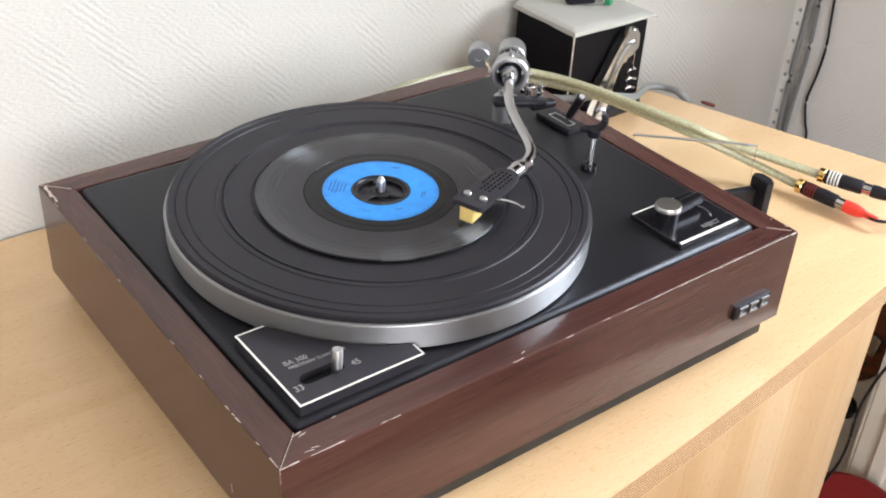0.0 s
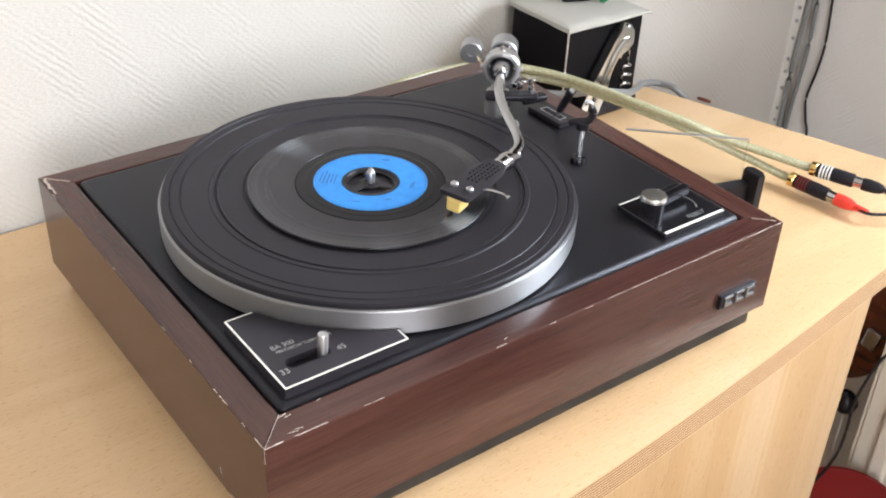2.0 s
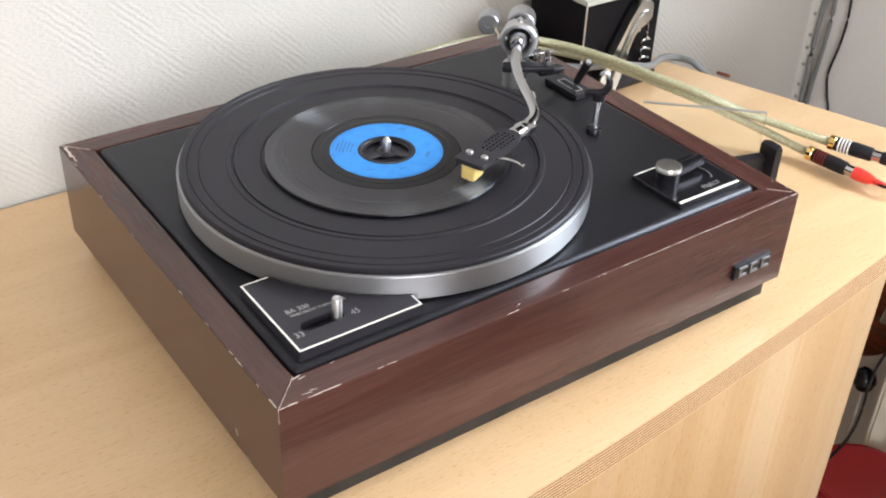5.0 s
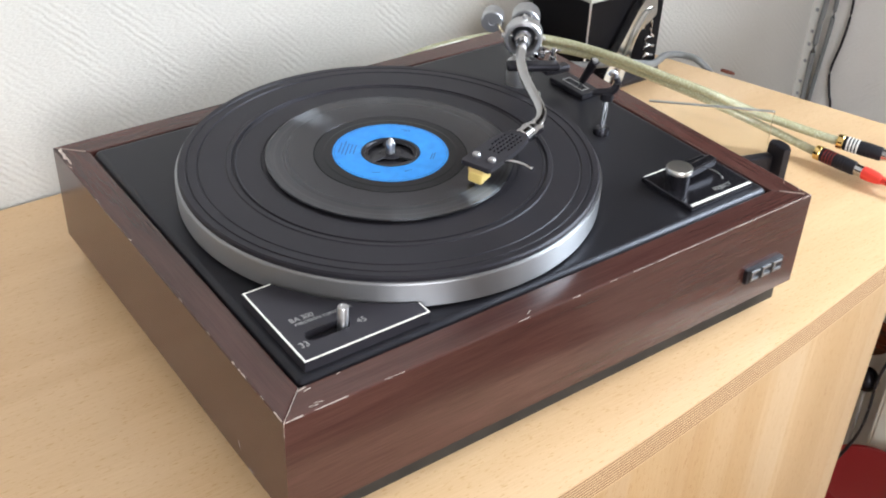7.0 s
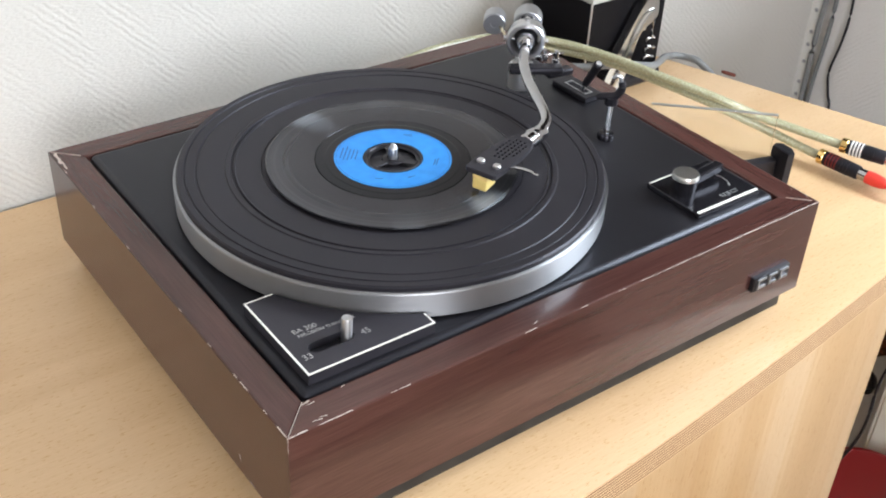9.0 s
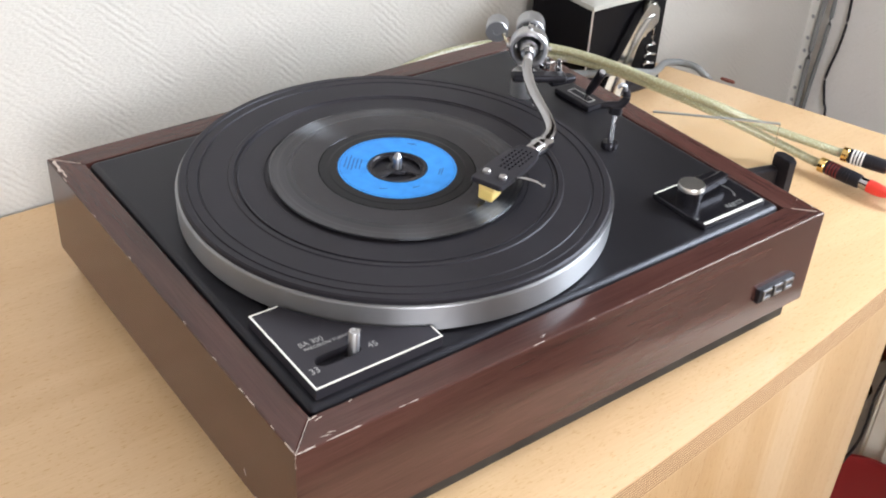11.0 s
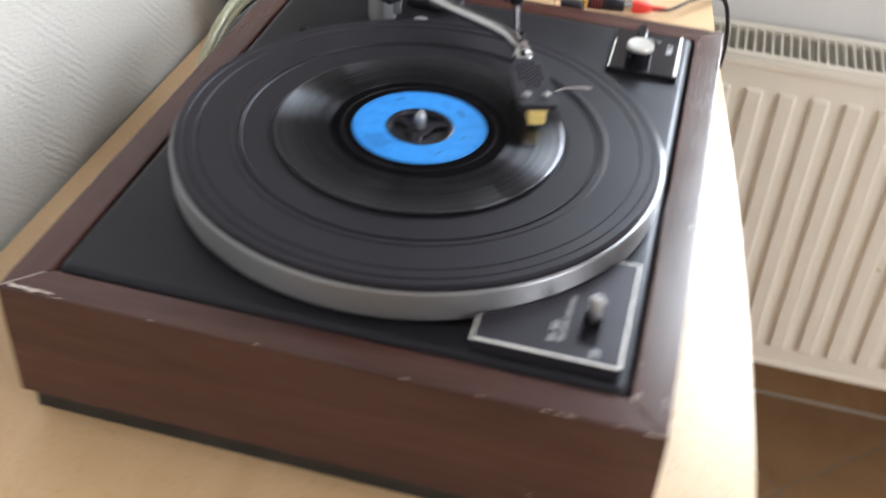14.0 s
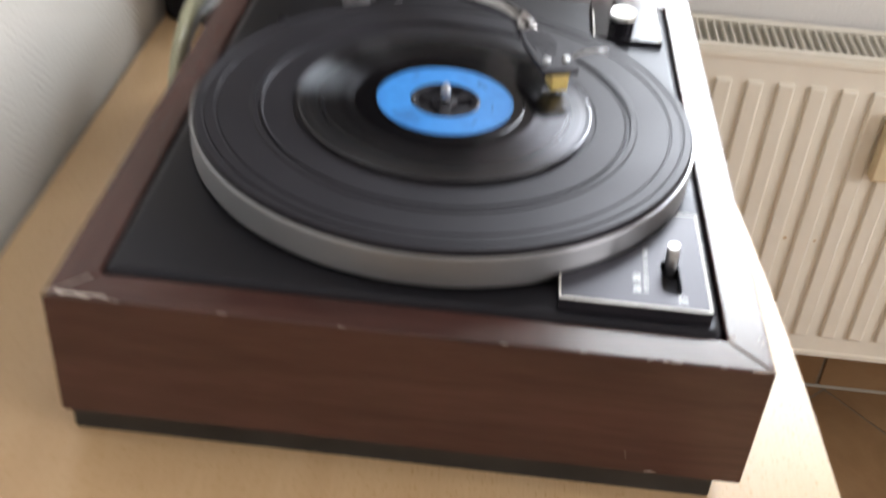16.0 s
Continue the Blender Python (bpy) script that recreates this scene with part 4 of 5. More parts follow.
def audio_cable(points, tip, way, rings_mat, label):
    tip, way = Vector(tip), Vector(way).normalized()
    c = thing("audio_cable", points[0], label, "audio cable", "audio cables")
    part("sleeve", sweep(spline([Vector(p) for p in points] + [tip - way * 0.012, tip], 10), 0.0039, 14), M["braid"], c, "clear sleeve over green-gold braid")
    tagged(part("braid", braid_strands(spline([Vector(p) for p in points] + [tip - way * 0.012, tip], 10), 0.0039, 10, 0.0095), M["strand"], c), "crossing pale gold strands", kind="stuff")
    plug = part("plug", lathe([(0.0040, 0.004), (0.0066, 0.0046), (0.0066, 0.0375), (0.0058, 0.0392), (0.004, 0.0392)], tip, way, 28), M["plastic"], c, "black plug barrel", at=tip)
    part("gold_ring", lathe([(0.0045, -0.002), (0.0070, -0.0015), (0.0070, 0.0035), (0.0062, 0.0046)], tip, way, 28), M["gold"], plug)
    for k in range(4):
        h = 0.0075 + 0.0030 * k
        part("colour_ring", lathe([(0.0060, h), (0.0069, h), (0.0069, h + 0.0016), (0.0060, h + 0.0016)], tip, way, 28), rings_mat, plug)
    for k in range(3):
        h = 0.0215 + 0.0030 * k
        part("grip_ring", lathe([(0.0060, h), (0.0069, h), (0.0069, h + 0.0016), (0.0060, h + 0.0016)], tip, way, 28), M["plastic"], plug)
    part("contact", lathe([(0.0040, 0.0392), (0.0053, 0.0395), (0.0053, 0.0480), (0.0040, 0.0482)], tip, way, 28), M["chrome"], plug)
    return c


def phono_lead(tip, way, boot_mat, wire_points, label):
    tip, way = Vector(tip), Vector(way).normalized()
    c = thing("phono_lead", tip, label, "audio cable", "phono leads")
    boot = part("boot", lathe([(0.0040, 0.0465), (0.0060, 0.0470), (0.0062, 0.0530), (0.0056, 0.0600), (0.0042, 0.0650), (0.0030, 0.0655)], tip, way, 28), boot_mat, c)
    for k in range(6):
        h = 0.0660 + 0.0024 * k
        part("strain_ring", lathe([(0.0018, h - 0.0008), (0.0034 - 0.00015 * k, h - 0.0006), (0.0034 - 0.00015 * k, h + 0.0008), (0.0018, h + 0.0010)], tip, way, 18), boot_mat, boot)
    end = tip + way * 0.064
    part("wire", sweep(spline([end, end + way * 0.018] + [Vector(p) for p in wire_points], 8), 0.0015, 10), M["wire"], c, "thin black wire")
    return c


W_TIP, W_WAY = (0.6405, 0.1175, 0.8070), (0.34, -0.94, 0.0)
R_TIP, R_WAY = (0.6285, 0.1290, 0.7935), (0.12, -0.99, 0.0)
CABLE = [(0.255, 0.364, 0.815), (0.288, 0.369, 0.847), (0.330, 0.374, 0.862), (0.390, 0.379, 0.863), (0.450, 0.373, 0.859), (0.495, 0.345, 0.852), (0.522, 0.303, 0.847), (0.541, 0.258, 0.842), (0.567, 0.217, 0.833), (0.598, 0.182, 0.819)]
audio_cable(CABLE, W_TIP, W_WAY, M["white_plastic"], "green-gold braided audio cable with a white-ringed plug on the table")
LOWER = [(0.0, -0.001, -0.0095), (0.001, -0.001, -0.0095), (0.001, 0.0, -0.0098), (0.0, 0.001, -0.0098), (-0.002, 0.001, -0.0096), (0.001, 0.002, -0.0094), (0.003, 0.004, -0.0088), (0.003, 0.005, -0.0085), (0.001, 0.004, -0.0090), (-0.002, 0.002, -0.0095)]
audio_cable([tuple(Vector(c) + 0.88 * Vector(d)) for c, d in zip(CABLE, LOWER)], R_TIP, R_WAY, M["dark_red"], "green-gold braided audio cable with a dark red-ringed plug on the table")
phono_lead(W_TIP, W_WAY, M["plastic"], [(0.688, 0.022, 0.796), (0.710, -0.002, 0.784), (0.724, -0.013, 0.755), (0.724, -0.017, 0.715), (0.722, -0.008, 0.665), (0.721, 0.030, 0.608), (0.722, 0.045, 0.555), (0.722, 0.049, 0.520), (0.722, 0.048, 0.484), (0.722, 0.051, 0.449), (0.720, 0.064, 0.404), (0.712, 0.085, 0.364), (0.695, 0.120, 0.310), (0.660, 0.160, 0.200), (0.630, 0.20, FLOOR + 0.01)],
           "black phono lead hanging over the table edge")
phono_lead(R_TIP, R_WAY, M["red"], [(0.668, 0.028, 0.793), (0.698, 0.005, 0.788), (0.716, -0.008, 0.770), (0.720, -0.016, 0.725), (0.718, -0.010, 0.675), (0.718, 0.029, 0.610), (0.719, 0.044, 0.557), (0.719, 0.048, 0.521), (0.719, 0.047, 0.485), (0.719, 0.050, 0.448), (0.717, 0.063, 0.401), (0.709, 0.084, 0.361), (0.692, 0.119, 0.307), (0.657, 0.159, 0.198), (0.622, 0.20, FLOOR + 0.01)],
           "thin lead with a red phono plug hanging over the table edge")
solo("grey_cable", sweep(spline([Vector(p) for p in ((0.262, 0.368, 0.798), (0.292, 0.371, 0.826), (0.335, 0.375, 0.842), (0.390, 0.379, 0.842), (0.440, 0.373, 0.840), (0.474, 0.349, 0.836), (0.500, 0.3255, 0.834), (0.535, 0.3080, 0.836), (0.565, 0.3060, 0.828), (0.600, 0.322, 0.813), (0.635, 0.345, 0.800), (0.668, 0.365, 0.790), (0.690, 0.362, 0.786), (0.699, 0.342, 0.783), (0.716, 0.330, ZT - 0.030), (0.720, 0.326, ZT - 0.12), (0.720, 0.33, 0.3))], 8), 0.0038, 12), M["grey_cable"], "smooth grey cable lying across the table", "cable", at=(0.6, 0.4, ZT))

M["clear"] = mat("clear acrylic", (0.96, 0.98, 0.97), 0.03, trans=1.0, ior=1.46)
M["frosted"] = mat("sawn acrylic edge", (0.30, 0.31, 0.31), 0.4, trans=0.5)
acr = thing("acrylic_sheet", (0.54, 0.19, ZT), "clear acrylic strip standing on edge on the table", "plastic sheet")
A0, A1 = Vector((0.4975, 0.2270, 0)), Vector((0.5800, 0.1510, 0))
AC, AL, AT = (A0 + A1) / 2, (A1 - A0).length, math.degrees(math.atan2(A1.y - A0.y, A1.x - A0.x))
sheet = part("sheet", block((AL, 0.0034, 0.0568), pose(AC.x, AC.y, ZT + 0.0286, 0, 0, AT), 0.0004, 1), M["clear"], acr)
sheet.visible_shadow = False
part("sawn_edge", block((AL, 0.0035, 0.0008), pose(AC.x, AC.y, ZT + 0.0575, 0, 0, AT), 0.0003, 1), M["frosted"], acr, "pale sawn edge")

hinge = thing("lid_hinge", (0.56, 0.14, ZT), "black plastic lid hinge lying on the table", "hinge")
bm = block((0.090, 0.010, 0.024), pose(0.5260, 0.1500, ZT + 0.0120, 0, 0, -16), 0.002, 2)
part("arm", bm, M["plastic"], hinge)
part("end_block", prism([(0.5690, 0.1240), (0.5760, 0.1225), (0.5810, 0.1290), (0.5815, 0.1400), (0.5765, 0.1450), (0.5700, 0.1430)], ZT, ZT + 0.0340, 0.0015, 2), M["plastic"], hinge)

# ---- black box with cloth and chrome handle ----
spk = thing("black_box", (0.57, 0.39, ZT), "black lacquered box with a thin bright edge strip by the wall", "box")
BZ = 0.8890
part("body", box((0.5250, 0.3440, ZT + 0.0150), (0.6275, 0.4300, BZ), 0.0012, 2), M["speaker_black"], spk)
part("edge_strip", box((0.5242, 0.3432, ZT + 0.0150), (0.5256, 0.3446, BZ - 0.001)), M["satin"], spk, "thin bright metal edge strip")
part("foot", box((0.5080, 0.3390, ZT), (0.6330, 0.4400, ZT + 0.0170), 0.006, 3), M["plastic"], spk, "rounded black foot")
part("foot_lip", lathe([(0.026, ZT), (0.030, ZT + 0.004), (0.030, ZT + 0.028), (0.024, ZT + 0.036), (0.010, ZT + 0.038)], (0.5250, 0.4170, 0), seg=40), M["plastic"], spk)

# chrome corkscrew leaning against the box: a curved claw-shaped lever with the worm under its head
cork = thing("corkscrew", (0.58, 0.33, ZT), "chrome corkscrew with a curved lever leaning against the black box", "corkscrew")
outer = [Vector(p) for p in ((0.5400, 0, 0.7800), (0.5450, 0, 0.8100), (0.5660, 0, 0.8460), (0.5810, 0, 0.8720), (0.5915, 0, 0.8830), (0.5995, 0, 0.8845), (0.6050, 0, 0.8780), (0.6070, 0, 0.8590))]
inner = [Vector(p) for p in ((0.5985, 0, 0.8560), (0.5880, 0, 0.8500), (0.5805, 0, 0.8360), (0.5760, 0, 0.8170), (0.5690, 0, 0.7960), (0.5620, 0, 0.7800))]
claw = [(p.x, p.z) for p in spline(outer, 5) + spline(inner, 5)]
bm = prism(claw, -0.0048, 0.0048, 0.0030, 3)
bmesh.ops.transform(bm, matrix=Matrix.Translation((0, 0.3370, 0)) @ Matrix.Rotation(radians(90), 4, "X"), verts=bm.verts)
lever = part("lever", bm, M["satin_dark"], cork, "curved chrome lever")
ridge = [(a + b) / 2 for a, b in zip(spline(outer[:6], 5), spline(list(reversed(inner)), 5))]
part("ridge", sweep([Vector((p.x, 0.3318, p.z)) for p in ridge], lambda u: 0.0016 + 0.0016 * math.sin(math.pi * u), 10), M["satin_dark"], lever)
turns = [Vector((0.6045, 0.3350, 0.8560)), Vector((0.6045, 0.3350, 0.8470)), Vector((0.6040, 0.3345, 0.8410))]
turns += [Vector((0.6035 + 0.0048 * math.cos(a), 0.3345 + 0.0048 * math.sin(a), 0.8370 - 0.0016 * a)) for a in (k * 0.35 for k in range(56))]
part("worm", sweep(turns, 0.0014, 8), M["chrome"], cork, "spiral chrome worm")


def cloth_mat():
    m = mat("white felt cloth", (0.42, 0.415, 0.385), 0.9, spec=0.2)
    bump(m, noise_node(m, coords(m), 350, 4), 0.5, 0.0008)
    return m


M["cloth"] = cloth_mat()
bm = bmesh.new()
N = 20
for layer, (xs0, xs1, ys0, ys1) in enumerate(((0.5205, 0.6355, 0.3390, 0.4320), (0.5195, 0.5720, 0.3380, 0.4290))):
    verts = {}
    for i in range(N + 1):
        for j in range(N + 1):
            u, v = i / N, j / N
            x, y = xs0 + (xs1 - xs0) * u, ys0 + (ys1 - ys0) * v
            over = max(0.5245 - x, x - 0.6275, 0.3435 - y, 0)
            z = BZ + 0.0006 + 0.0030 * layer - 0.45 * over + 0.0007 * noise.noise(Vector((x * 40, y * 40, layer)))
            verts[i, j] = (bm.verts.new((x, y, z)), bm.verts.new((x, y, z + 0.0026)))
    for i in range(N):
        for j in range(N):
            bm.faces.new([verts[a][1] for a in ((i, j), (i + 1, j), (i + 1, j + 1), (i, j + 1))])
            bm.faces.new([verts[a][0] for a in ((i, j + 1), (i + 1, j + 1), (i + 1, j), (i, j))])
    edge = [(i, 0) for i in range(N)] + [(N, j) for j in range(N)] + [(N - i, N) for i in range(N)] + [(0, N - j) for j in range(N)]
    for a, b in zip(edge, edge[1:] + edge[:1]):
        bm.faces.new((verts[a][0], verts[b][0], verts[b][1], verts[a][1]))
solo("folded_cloth", bm, M["cloth"], "folded white felt cloth on the black box", "cloth", at=(0.57, 0.39, BZ))
trinket = thing("small_gadget", (0.570, 0.385, BZ + 0.0065), "small dark gadget with metal ends lying on the cloth", "gadget")
part("body", block((0.030, 0.012, 0.010), pose(0.575, 0.392, BZ + 0.0115, 0, 0, -20), 0.002), M["plastic"], trinket)
part("metal_end", lathe([(0.004, 0), (0.0045, 0.001), (0.0045, 0.009), (0.003, 0.010)], (0.588, 0.386, BZ + 0.0115), (0.9, -0.35, 0), 20), M["chrome"], trinket)
M["green"] = mat("green plastic", (0.02, 0.25, 0.10), 0.4)
part("green_clip", block((0.009, 0.006, 0.005), pose(0.6035, 0.3790, BZ + 0.0065, 0, 0, 20), 0.001), M["green"], trinket)
M["cork"] = mat("brown wood", (0.16, 0.05, 0.035), 0.5)
solo("wooden_peg", lathe([(0.0012, -0.008), (0.0018, -0.007), (0.0021, 0.0), (0.0018, 0.007), (0.0008, 0.008)], (0.7050, 0.3080, ZT + 0.0019), (0.3, -0.95, 0), 20), M["cork"], "small brown wooden peg lying at the table end", "peg", at=(0.70, 0.313, ZT))

# ---- corner strip and wall cables ----
strip = thing("mounting_strip", (XW, 0.444, 0.2), "white perforated metal strip fixed upright in the corner", "mounting strip")
part("rail", box((XW - 0.0060, 0.4365, 0.20), (XW, 0.4520, 2.40), 0.0008, 1), M["white_plastic"], strip)
# dark sliver that paints the shade line along the strip's edge
part("edge_gap_shade", box((XW - 0.0064, 0.4508, 0.20), (XW - 0.0055, 0.4524, 2.40)), M["gap_shade"], strip, smooth=False)
for k in range(36):
    z = 0.56 + 0.0245 * k + (0.006 if k % 3 else 0)
    part("screw", lathe([(0.0026, 0), (0.0026, 0.001), (0.0015, 0.0018), (0.0002, 0.0019)], (XW - 0.0058, 0.4425, z), (-1, 0, 0), 12), M["steel_grey"], strip)


def hung(name, ys, r, material, label):
    pts = [Vector((XW - r - 0.002, y, z)) for y, z in ys]
    return solo(name, sweep(spline(pts, 8), r, 10), material, label, "cable", at=pts[0], group="wall cables")


hung("wall_cable", ((0.424, 1.6), (0.428, 1.1), (0.429, 0.90), (0.4295, 0.80), (0.434, 0.717), (0.4335, 0.606), (0.430, 0.45), (0.432, 0.2)), 0.0036, M["grey_cable2"], "dull grey cable hanging beside the corner strip")
hung("wall_cable", ((0.410, 1.6), (0.414, 1.1), (0.4165, 0.90), (0.4185, 0.803), (0.4175, 0.723), (0.4235, 0.606), (0.420, 0.45), (0.418, 0.2)), 0.0029, M["grey_cable"], "lighter grey cable hanging beside the corner strip")
hung("wall_cable", ((0.395, 1.6), (0.404, 1.1), (0.402, 0.90), (0.3985, 0.809), (0.3935, 0.749), (0.396, 0.708), (0.4025, 0.664), (0.3960, 0.635), (0.3880, 0.600), (0.392, 0.45), (0.388, 0.2)), 0.0017, M["wire"], "thin black wavy cable hanging on the wall")

# ---- radiator ----
RXF, RZ0, RZ1, RY1, RY0, RDEEP = 0.9200, 0.1195, 0.6180, 0.1300, -1.0700, 0.100
rad = thing("radiator", (0.95, -0.47, FLOOR), "cream enamelled panel radiator under the window", "radiator")
part("front_panel", box((RXF + 0.004, RY0, RZ0), (RXF + 0.016, RY1, RZ1 - 0.003), 0.004, 3), M["radiator"], rad, at=(RXF, 0, 0.4))
part("back_panel", box((RXF + RDEEP - 0.013, RY0, RZ0), (RXF + RDEEP - 0.001, RY1, RZ1 - 0.003), 0.004, 3), M["radiator"], rad, at=(RXF, 0, 0.4))
# solid block for the convector, its dark colour painting the shade between panels
part("convector", box((RXF + 0.017, RY0 + 0.01, RZ0 + 0.03), (RXF + RDEEP - 0.014, RY1 - 0.01, RZ1 - 0.05)), M["gap_shade"], rad, smooth=False)
for y in (RY0 - 0.004, RY1 - 0.001):
    part("side_cover", box((RXF + 0.006, y, RZ0 + 0.01), (RXF + RDEEP - 0.003, y + 0.005, RZ1), 0.0015), M["radiator"], rad)
for x0, x1 in ((RXF + 0.003, RXF + 0.017), (RXF + RDEEP - 0.014, RXF + RDEEP)):
    part("grille_rim", box((x0, RY0, RZ1 - 0.0028), (x1, RY1, RZ1 + 0.0010), 0.0015), M["radiator"], rad)
part("top_bead", box((RXF + 0.0005, RY0, RZ1 - 0.0150), (RXF + 0.008, RY1, RZ1 - 0.0030), 0.003, 2), M["radiator"], rad)
part("bottom_bead", box((RXF + 0.0015, RY0, RZ0 + 0.0020), (RXF + 0.008, RY1, RZ0 + 0.0130), 0.003, 2), M["radiator"], rad)
rib_bm = box((-0.206, -0.0112, -0.006), (0.206, 0.0112, 0.0062), 0.0034, 3)
bmesh.ops.rotate(rib_bm, verts=rib_bm.verts, cent=(0, 0, 0), matrix=Matrix.Rotation(radians(-90), 3, "Y"))
rib0 = link_mesh("rib", rib_bm, M["radiator"])
rib_mesh = rib0.data
bpy.data.objects.remove(rib0)
y = 0.0905
while y > RY0 + 0.03:
    o = new("rib", rib_mesh)
    o.parent, o.location = rad, Vector((RXF + 0.0042, y, 0.369)) - ORIGIN["radiator"]
    y -= 0.0410
slat0 = link_mesh("slat", box((-0.0345, -0.0013, -0.007), (0.0345, 0.0013, 0.0), 0.0006, 1), M["radiator"])
slat_mesh = slat0.data
bpy.data.objects.remove(slat0)
y = RY1 - 0.012
while y > RY0 + 0.01:
    o = new("slat", slat_mesh)
    o.parent, o.location = rad, Vector((RXF + 0.0515, y, RZ1 - 0.001)) - ORIGIN["radiator"]
    y -= 0.0113
for y in (-0.95, 0.02):
    part("wall_bracket", box((RXF + RDEEP, y - 0.015, 0.25), (XW, y + 0.015, 0.55)), M["radiator"], rad)
M["beige"] = mat("yellowed beige plastic", (0.74, 0.63, 0.43), 0.4)
gauge = part("heat_meter", box((RXF - 0.0240, -0.4110, 0.4560), (RXF - 0.0030, -0.3730, 0.5520), 0.004, 3), M["beige"], rad, "yellowed beige heat meter")
part("meter_window", box((RXF - 0.0246, -0.3990, 0.5190), (RXF - 0.0238, -0.3850, 0.5270)), M["base"], gauge, smooth=False)
for y, z in ((-0.3870, 0.5090), (-0.3970, 0.5060)):
    part("meter_mark", box((RXF - 0.0246, y - 0.001, z - 0.001), (RXF - 0.0238, y + 0.001, z + 0.001)), M["base"], gauge, smooth=False)

M["rust"] = mat("brown rust stain", (0.60, 0.45, 0.28), 0.7)
for y, z, k in ((-0.293, 0.339, 0.0030), (-0.338, 0.334, 0.0022)):
    part("rust_spot", lathe([(k, 0.0), (k * 0.8, 0.0005), (0.0002, 0.0006)], (RXF + 0.0040 - (0.0072 if z > 0.336 else 0), y, z), (-1, 0, 0), 9), M["rust"], rad)

# ---- stool and instrument under the table end ----
M["red_seat"] = mat("dark red plastic", (0.21, 0.0045, 0.006), 0.45)
red = thing("red_bin", (0.835, 0.072, FLOOR), "round dark red plastic bin with a flat lid", "bin")
part("body", lathe([(0.052, FLOOR), (0.056, FLOOR + 0.004), (0.064, 0.272), (0.058, 0.274)], (0.835, 0.072, 0), seg=64), M["red_seat"], red)
part("lid", lathe([(0.060, 0.274), (0.068, 0.275), (0.069, 0.284), (0.066, 0.289), (0.060, 0.290), (0.056, 0.288), (0.002, 0.288)], (0.835, 0.072, 0), seg=64), M["red_seat"], red)


def lacquer():
    m = mat("dark red brown lacquer", (0.09, 0.018, 0.008), 0.12, coat=1.0)
    g = noise_node(m, coords(m, (3, 3, 14)), 5, 4)
    set_in(m, "Base Color", ramp(m, g, [(0.3, (0.05, 0.010, 0.005)), (0.7, (0.13, 0.028, 0.012))]))
    return m


M["lacquer"] = lacquer()
ins = thing("wooden_instrument", (0.99, 0.26, FLOOR), "dark red lacquered wooden instrument leaning by the wall", "instrument")
part("body", lathe([(0.002, -0.030), (0.120, -0.028), (0.136, -0.024), (0.140, -0.016), (0.140, 0.016), (0.136, 0.024), (0.120, 0.028), (0.002, 0.032)], (0.985, 0.270, 0.460), (1, 0, 0.08), 72), M["lacquer"], ins)
part("end_button", lathe([(0.004, -0.004), (0.010, 0.0), (0.015, 0.008), (0.016, 0.018), (0.011, 0.028), (0.003, 0.031)], (0.965, 0.183, 0.330), (0, -0.25, -1), 28), M["gloss"], ins, "shiny black end button")
part("spike", sweep([Vector((0.962, 0.176, 0.300)), Vector((0.955, 0.170, FLOOR))], 0.0022, 10), M["satin"], ins)
part("bright_clamp", block((0.012, 0.020, 0.030), pose(0.952, 0.165, 0.440, 8, 0, 0), 0.003), M["chrome"], ins)

# ---- window frame, skirting and floor tiles ----
def window(name, centre, turn, w, h, label, sashes=2):
    ob = thing(name, centre, label, "window", kind="structure")
    m = Matrix.Translation(centre) @ Matrix.Rotation(radians(turn), 4, "Z")
    bars = [((-w / 2, -h / 2), (-w / 2 + 0.06, h / 2)), ((w / 2 - 0.06, -h / 2), (w / 2, h / 2)), ((-w / 2 + 0.06, h / 2 - 0.06), (w / 2 - 0.06, h / 2)), ((-w / 2 + 0.06, -h / 2), (w / 2 - 0.06, -h / 2 + 0.06)), ((-0.045, -h / 2 + 0.06), (0.045, h / 2 - 0.06))]
    for (x0, z0), (x1, z1) in bars[:3 + sashes]:
        bm = box((x0, -0.03, z0), (x1, 0.03, z1), 0.004)
        bmesh.ops.transform(bm, matrix=m, verts=bm.verts)
        part("window_frame", bm, M["white_plastic"], ob)
    return ob


window("window_1", (XW + 0.13, (WIN_Y0 + WIN_Y1) / 2, (WIN_Z0 + WIN_Z1) / 2), 90, WIN_Y1 - WIN_Y0, WIN_Z1 - WIN_Z0, "white framed window above the radiator", 1)
# out-of-view frame, added to go with the south fill light
window("south_fill_frame", ((SX0 + SX1) / 2, -2.80, (SZ0 + SZ1) / 2), 0, SX1 - SX0, SZ1 - SZ0, "added white frame around the unseen south fill light")
solo("window_sill", box((XW - 0.03, WIN_Y0 - 0.03, WIN_Z0 - 0.025), (XW + 0.10, WIN_Y1 + 0.03, WIN_Z0 - 0.001), 0.004), M["white_plastic"], "white window sill", "window sill", kind="structure")
# unseen dark body in the corner over the table end, added for its mirror image in the record; cabinet shape, doors and
# knobs are invented
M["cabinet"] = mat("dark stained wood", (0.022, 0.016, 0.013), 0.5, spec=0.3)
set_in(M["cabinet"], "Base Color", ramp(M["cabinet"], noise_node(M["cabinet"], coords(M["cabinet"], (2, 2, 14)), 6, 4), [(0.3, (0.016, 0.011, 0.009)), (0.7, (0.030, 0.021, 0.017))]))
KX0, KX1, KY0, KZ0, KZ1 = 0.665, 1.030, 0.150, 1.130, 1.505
cab = thing("dark_corner_body", ((KX0 + KX1) / 2, YW, KZ0), "unseen dark body in the corner, given a cabinet's shape", "cabinet")
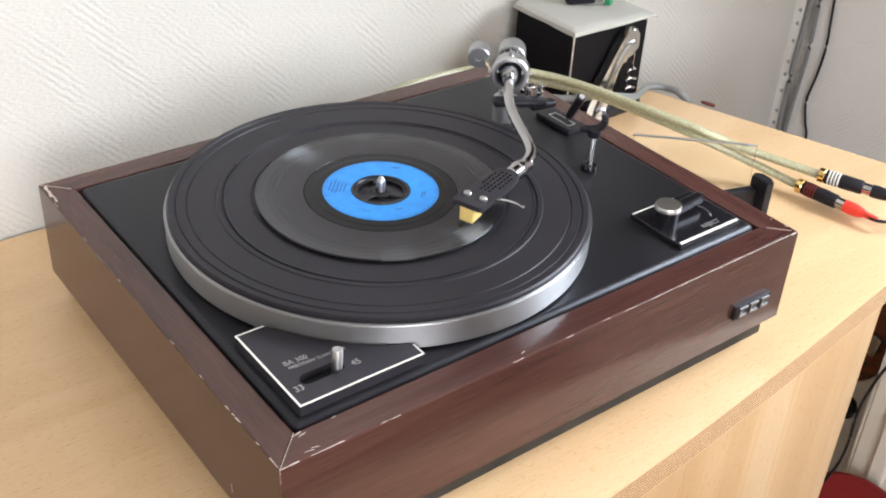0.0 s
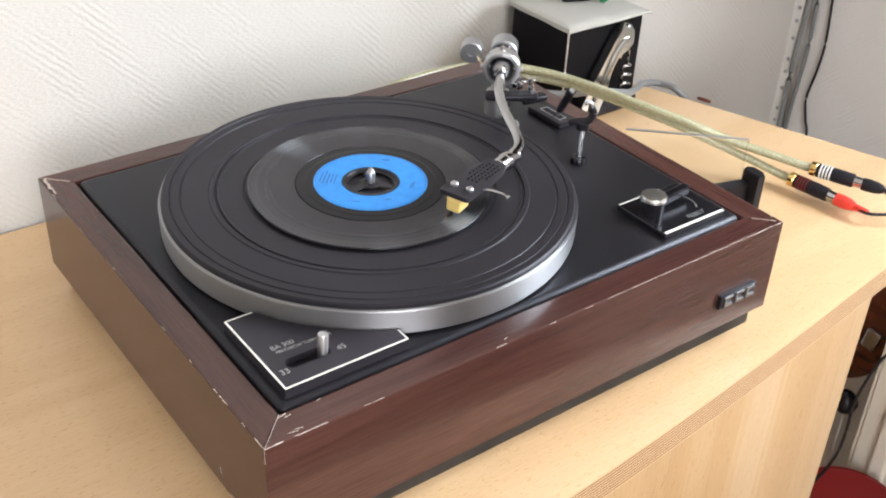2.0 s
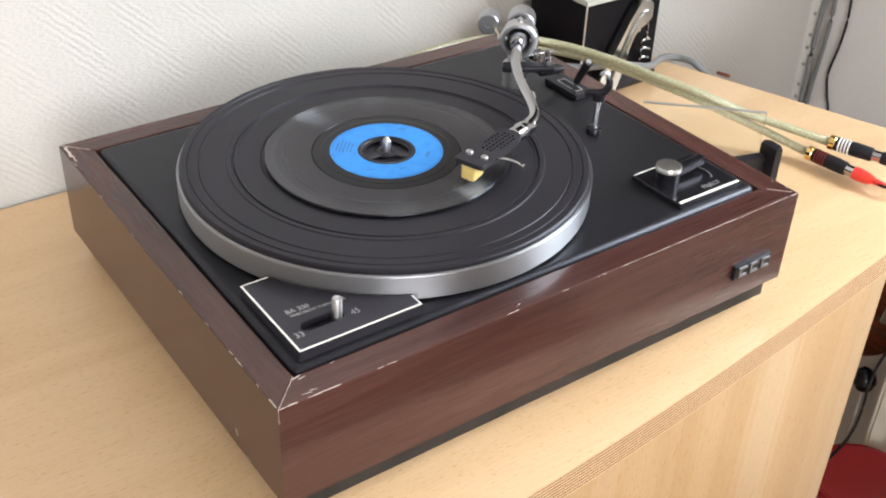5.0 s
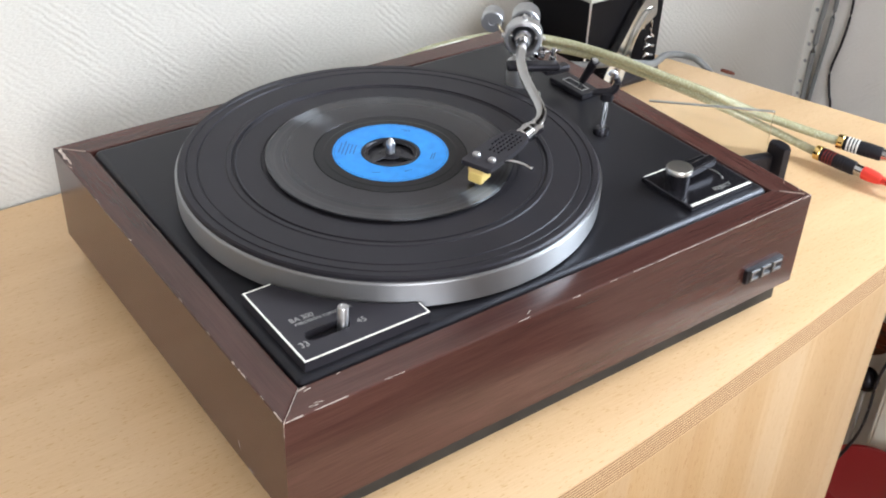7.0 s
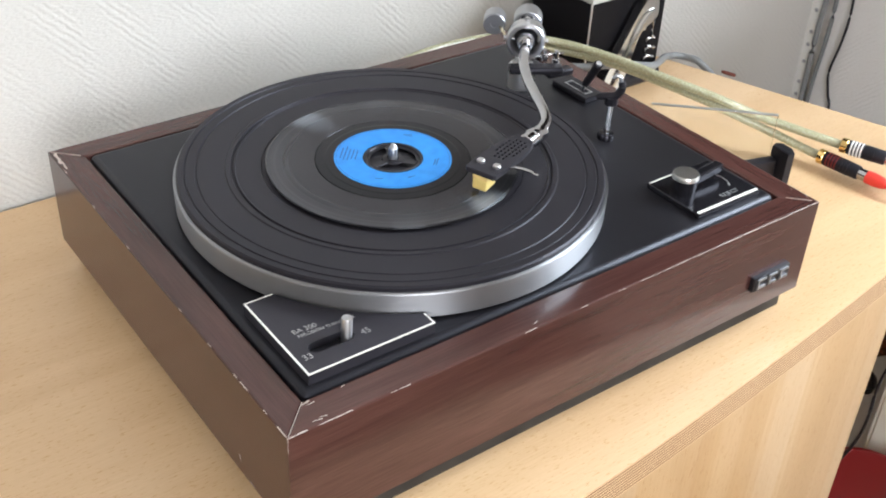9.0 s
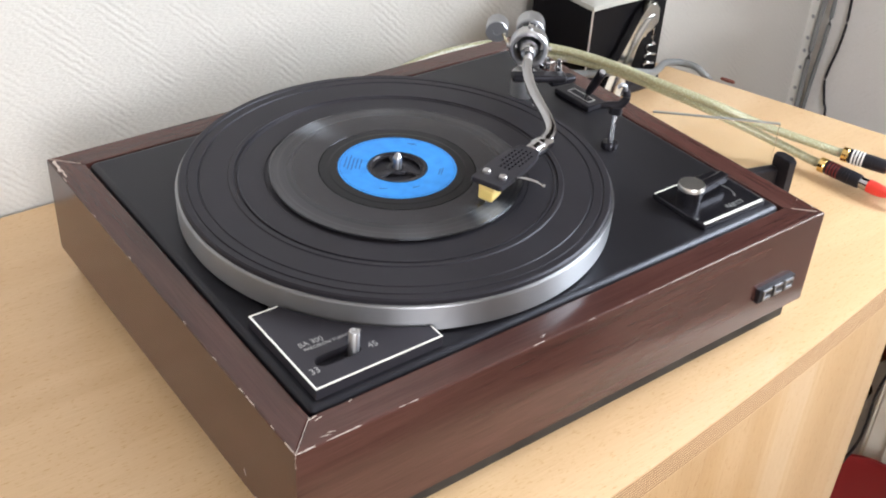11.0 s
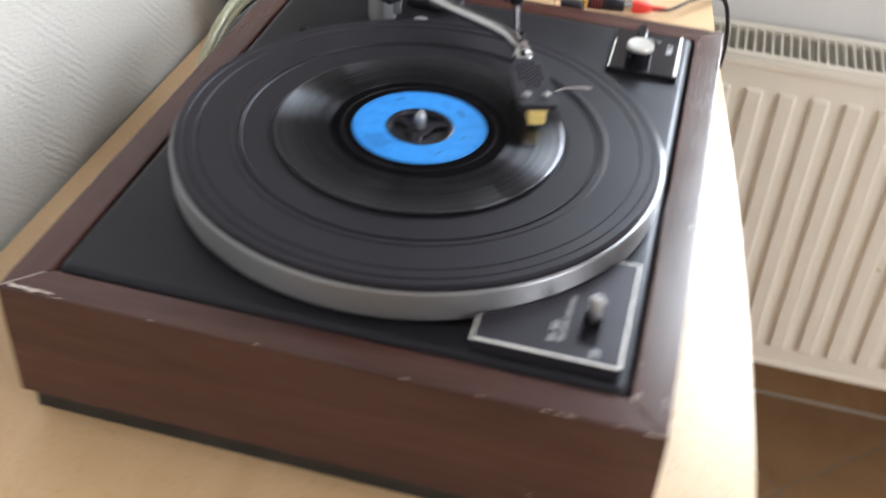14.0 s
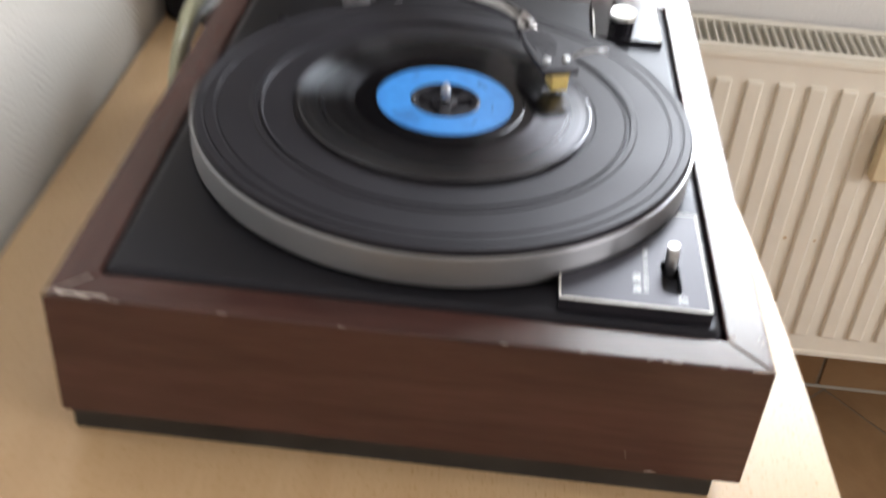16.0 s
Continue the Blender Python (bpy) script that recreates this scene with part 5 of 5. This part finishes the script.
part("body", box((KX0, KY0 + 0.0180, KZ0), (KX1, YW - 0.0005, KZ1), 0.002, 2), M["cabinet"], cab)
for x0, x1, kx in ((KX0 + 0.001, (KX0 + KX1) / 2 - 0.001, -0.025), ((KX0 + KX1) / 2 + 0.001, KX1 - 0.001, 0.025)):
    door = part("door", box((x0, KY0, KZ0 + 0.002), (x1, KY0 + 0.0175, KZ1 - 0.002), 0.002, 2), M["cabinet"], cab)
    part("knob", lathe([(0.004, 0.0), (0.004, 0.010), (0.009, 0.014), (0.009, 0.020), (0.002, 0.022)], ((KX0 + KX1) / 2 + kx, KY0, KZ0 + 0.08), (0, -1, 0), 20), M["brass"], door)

skirting = solo("baseboard", box((XW - 0.010, -2.6, FLOOR), (XW, YW, FLOOR + 0.080), 0.001), M["grout"], "brown tile skirting along the wall", "baseboard", at=(XW, 0, FLOOR), kind="structure")
for k in range(11):
    y0 = -2.5575 + 0.30 * k
    y1 = min(y0 + 0.2945, YW)
    if y1 - y0 > 0.02:
        part("skirting_tile", box((XW - 0.0140, y0, FLOOR + 0.005), (XW - 0.0085, y1, FLOOR + 0.079), 0.001, 1), M["tile"], skirting, at=(XW, y0, FLOOR))
M["joint"] = mat("pale grey joint filler", (0.42, 0.39, 0.34), 0.8)
part("joint_filler", box((XW - 0.0165, -2.6, FLOOR), (XW - 0.0100, YW, FLOOR + 0.0045), 0.0015, 1), M["joint"], skirting)


def clipped(poly, lo, hi):
    for axis, limit, keep in ((0, lo[0], 1), (0, hi[0], -1), (1, lo[1], 1), (1, hi[1], -1)):
        out = []
        for p, q in zip(poly, poly[1:] + poly[:1]):
            dp, dq = keep * (p[axis] - limit), keep * (q[axis] - limit)
            if dp >= 0:
                out.append(p)
            if dp * dq < 0:
                t = dp / (dp - dq)
                out.append((p[0] + t * (q[0] - p[0]), p[1] + t * (q[1] - p[1])))
        poly = out
        if not poly:
            return []
    return poly


TILE, JOINT = 0.30, 0.0042
ca, sa = math.cos(radians(42)), math.sin(radians(42))
for i in range(-14, 14):
    for j in range(-14, 14):
        sq = []
        for u, v in ((0, 0), (1, 0), (1, 1), (0, 1)):
            a, b = i * TILE + u * (TILE - JOINT), j * TILE + v * (TILE - JOINT)
            sq.append((ca * a - sa * b + 1.028, sa * a + ca * b - 0.470))
        sq = clipped(sq, (-2.3, -2.7), (XW - 0.012, YW))
        if len(sq) < 3:
            continue
        bm = prism(sq, FLOOR - 0.0045, FLOOR)
        part("tile", bm, M["tile"], floor, at=(sq[0][0], sq[0][1], FLOOR), smooth=False)
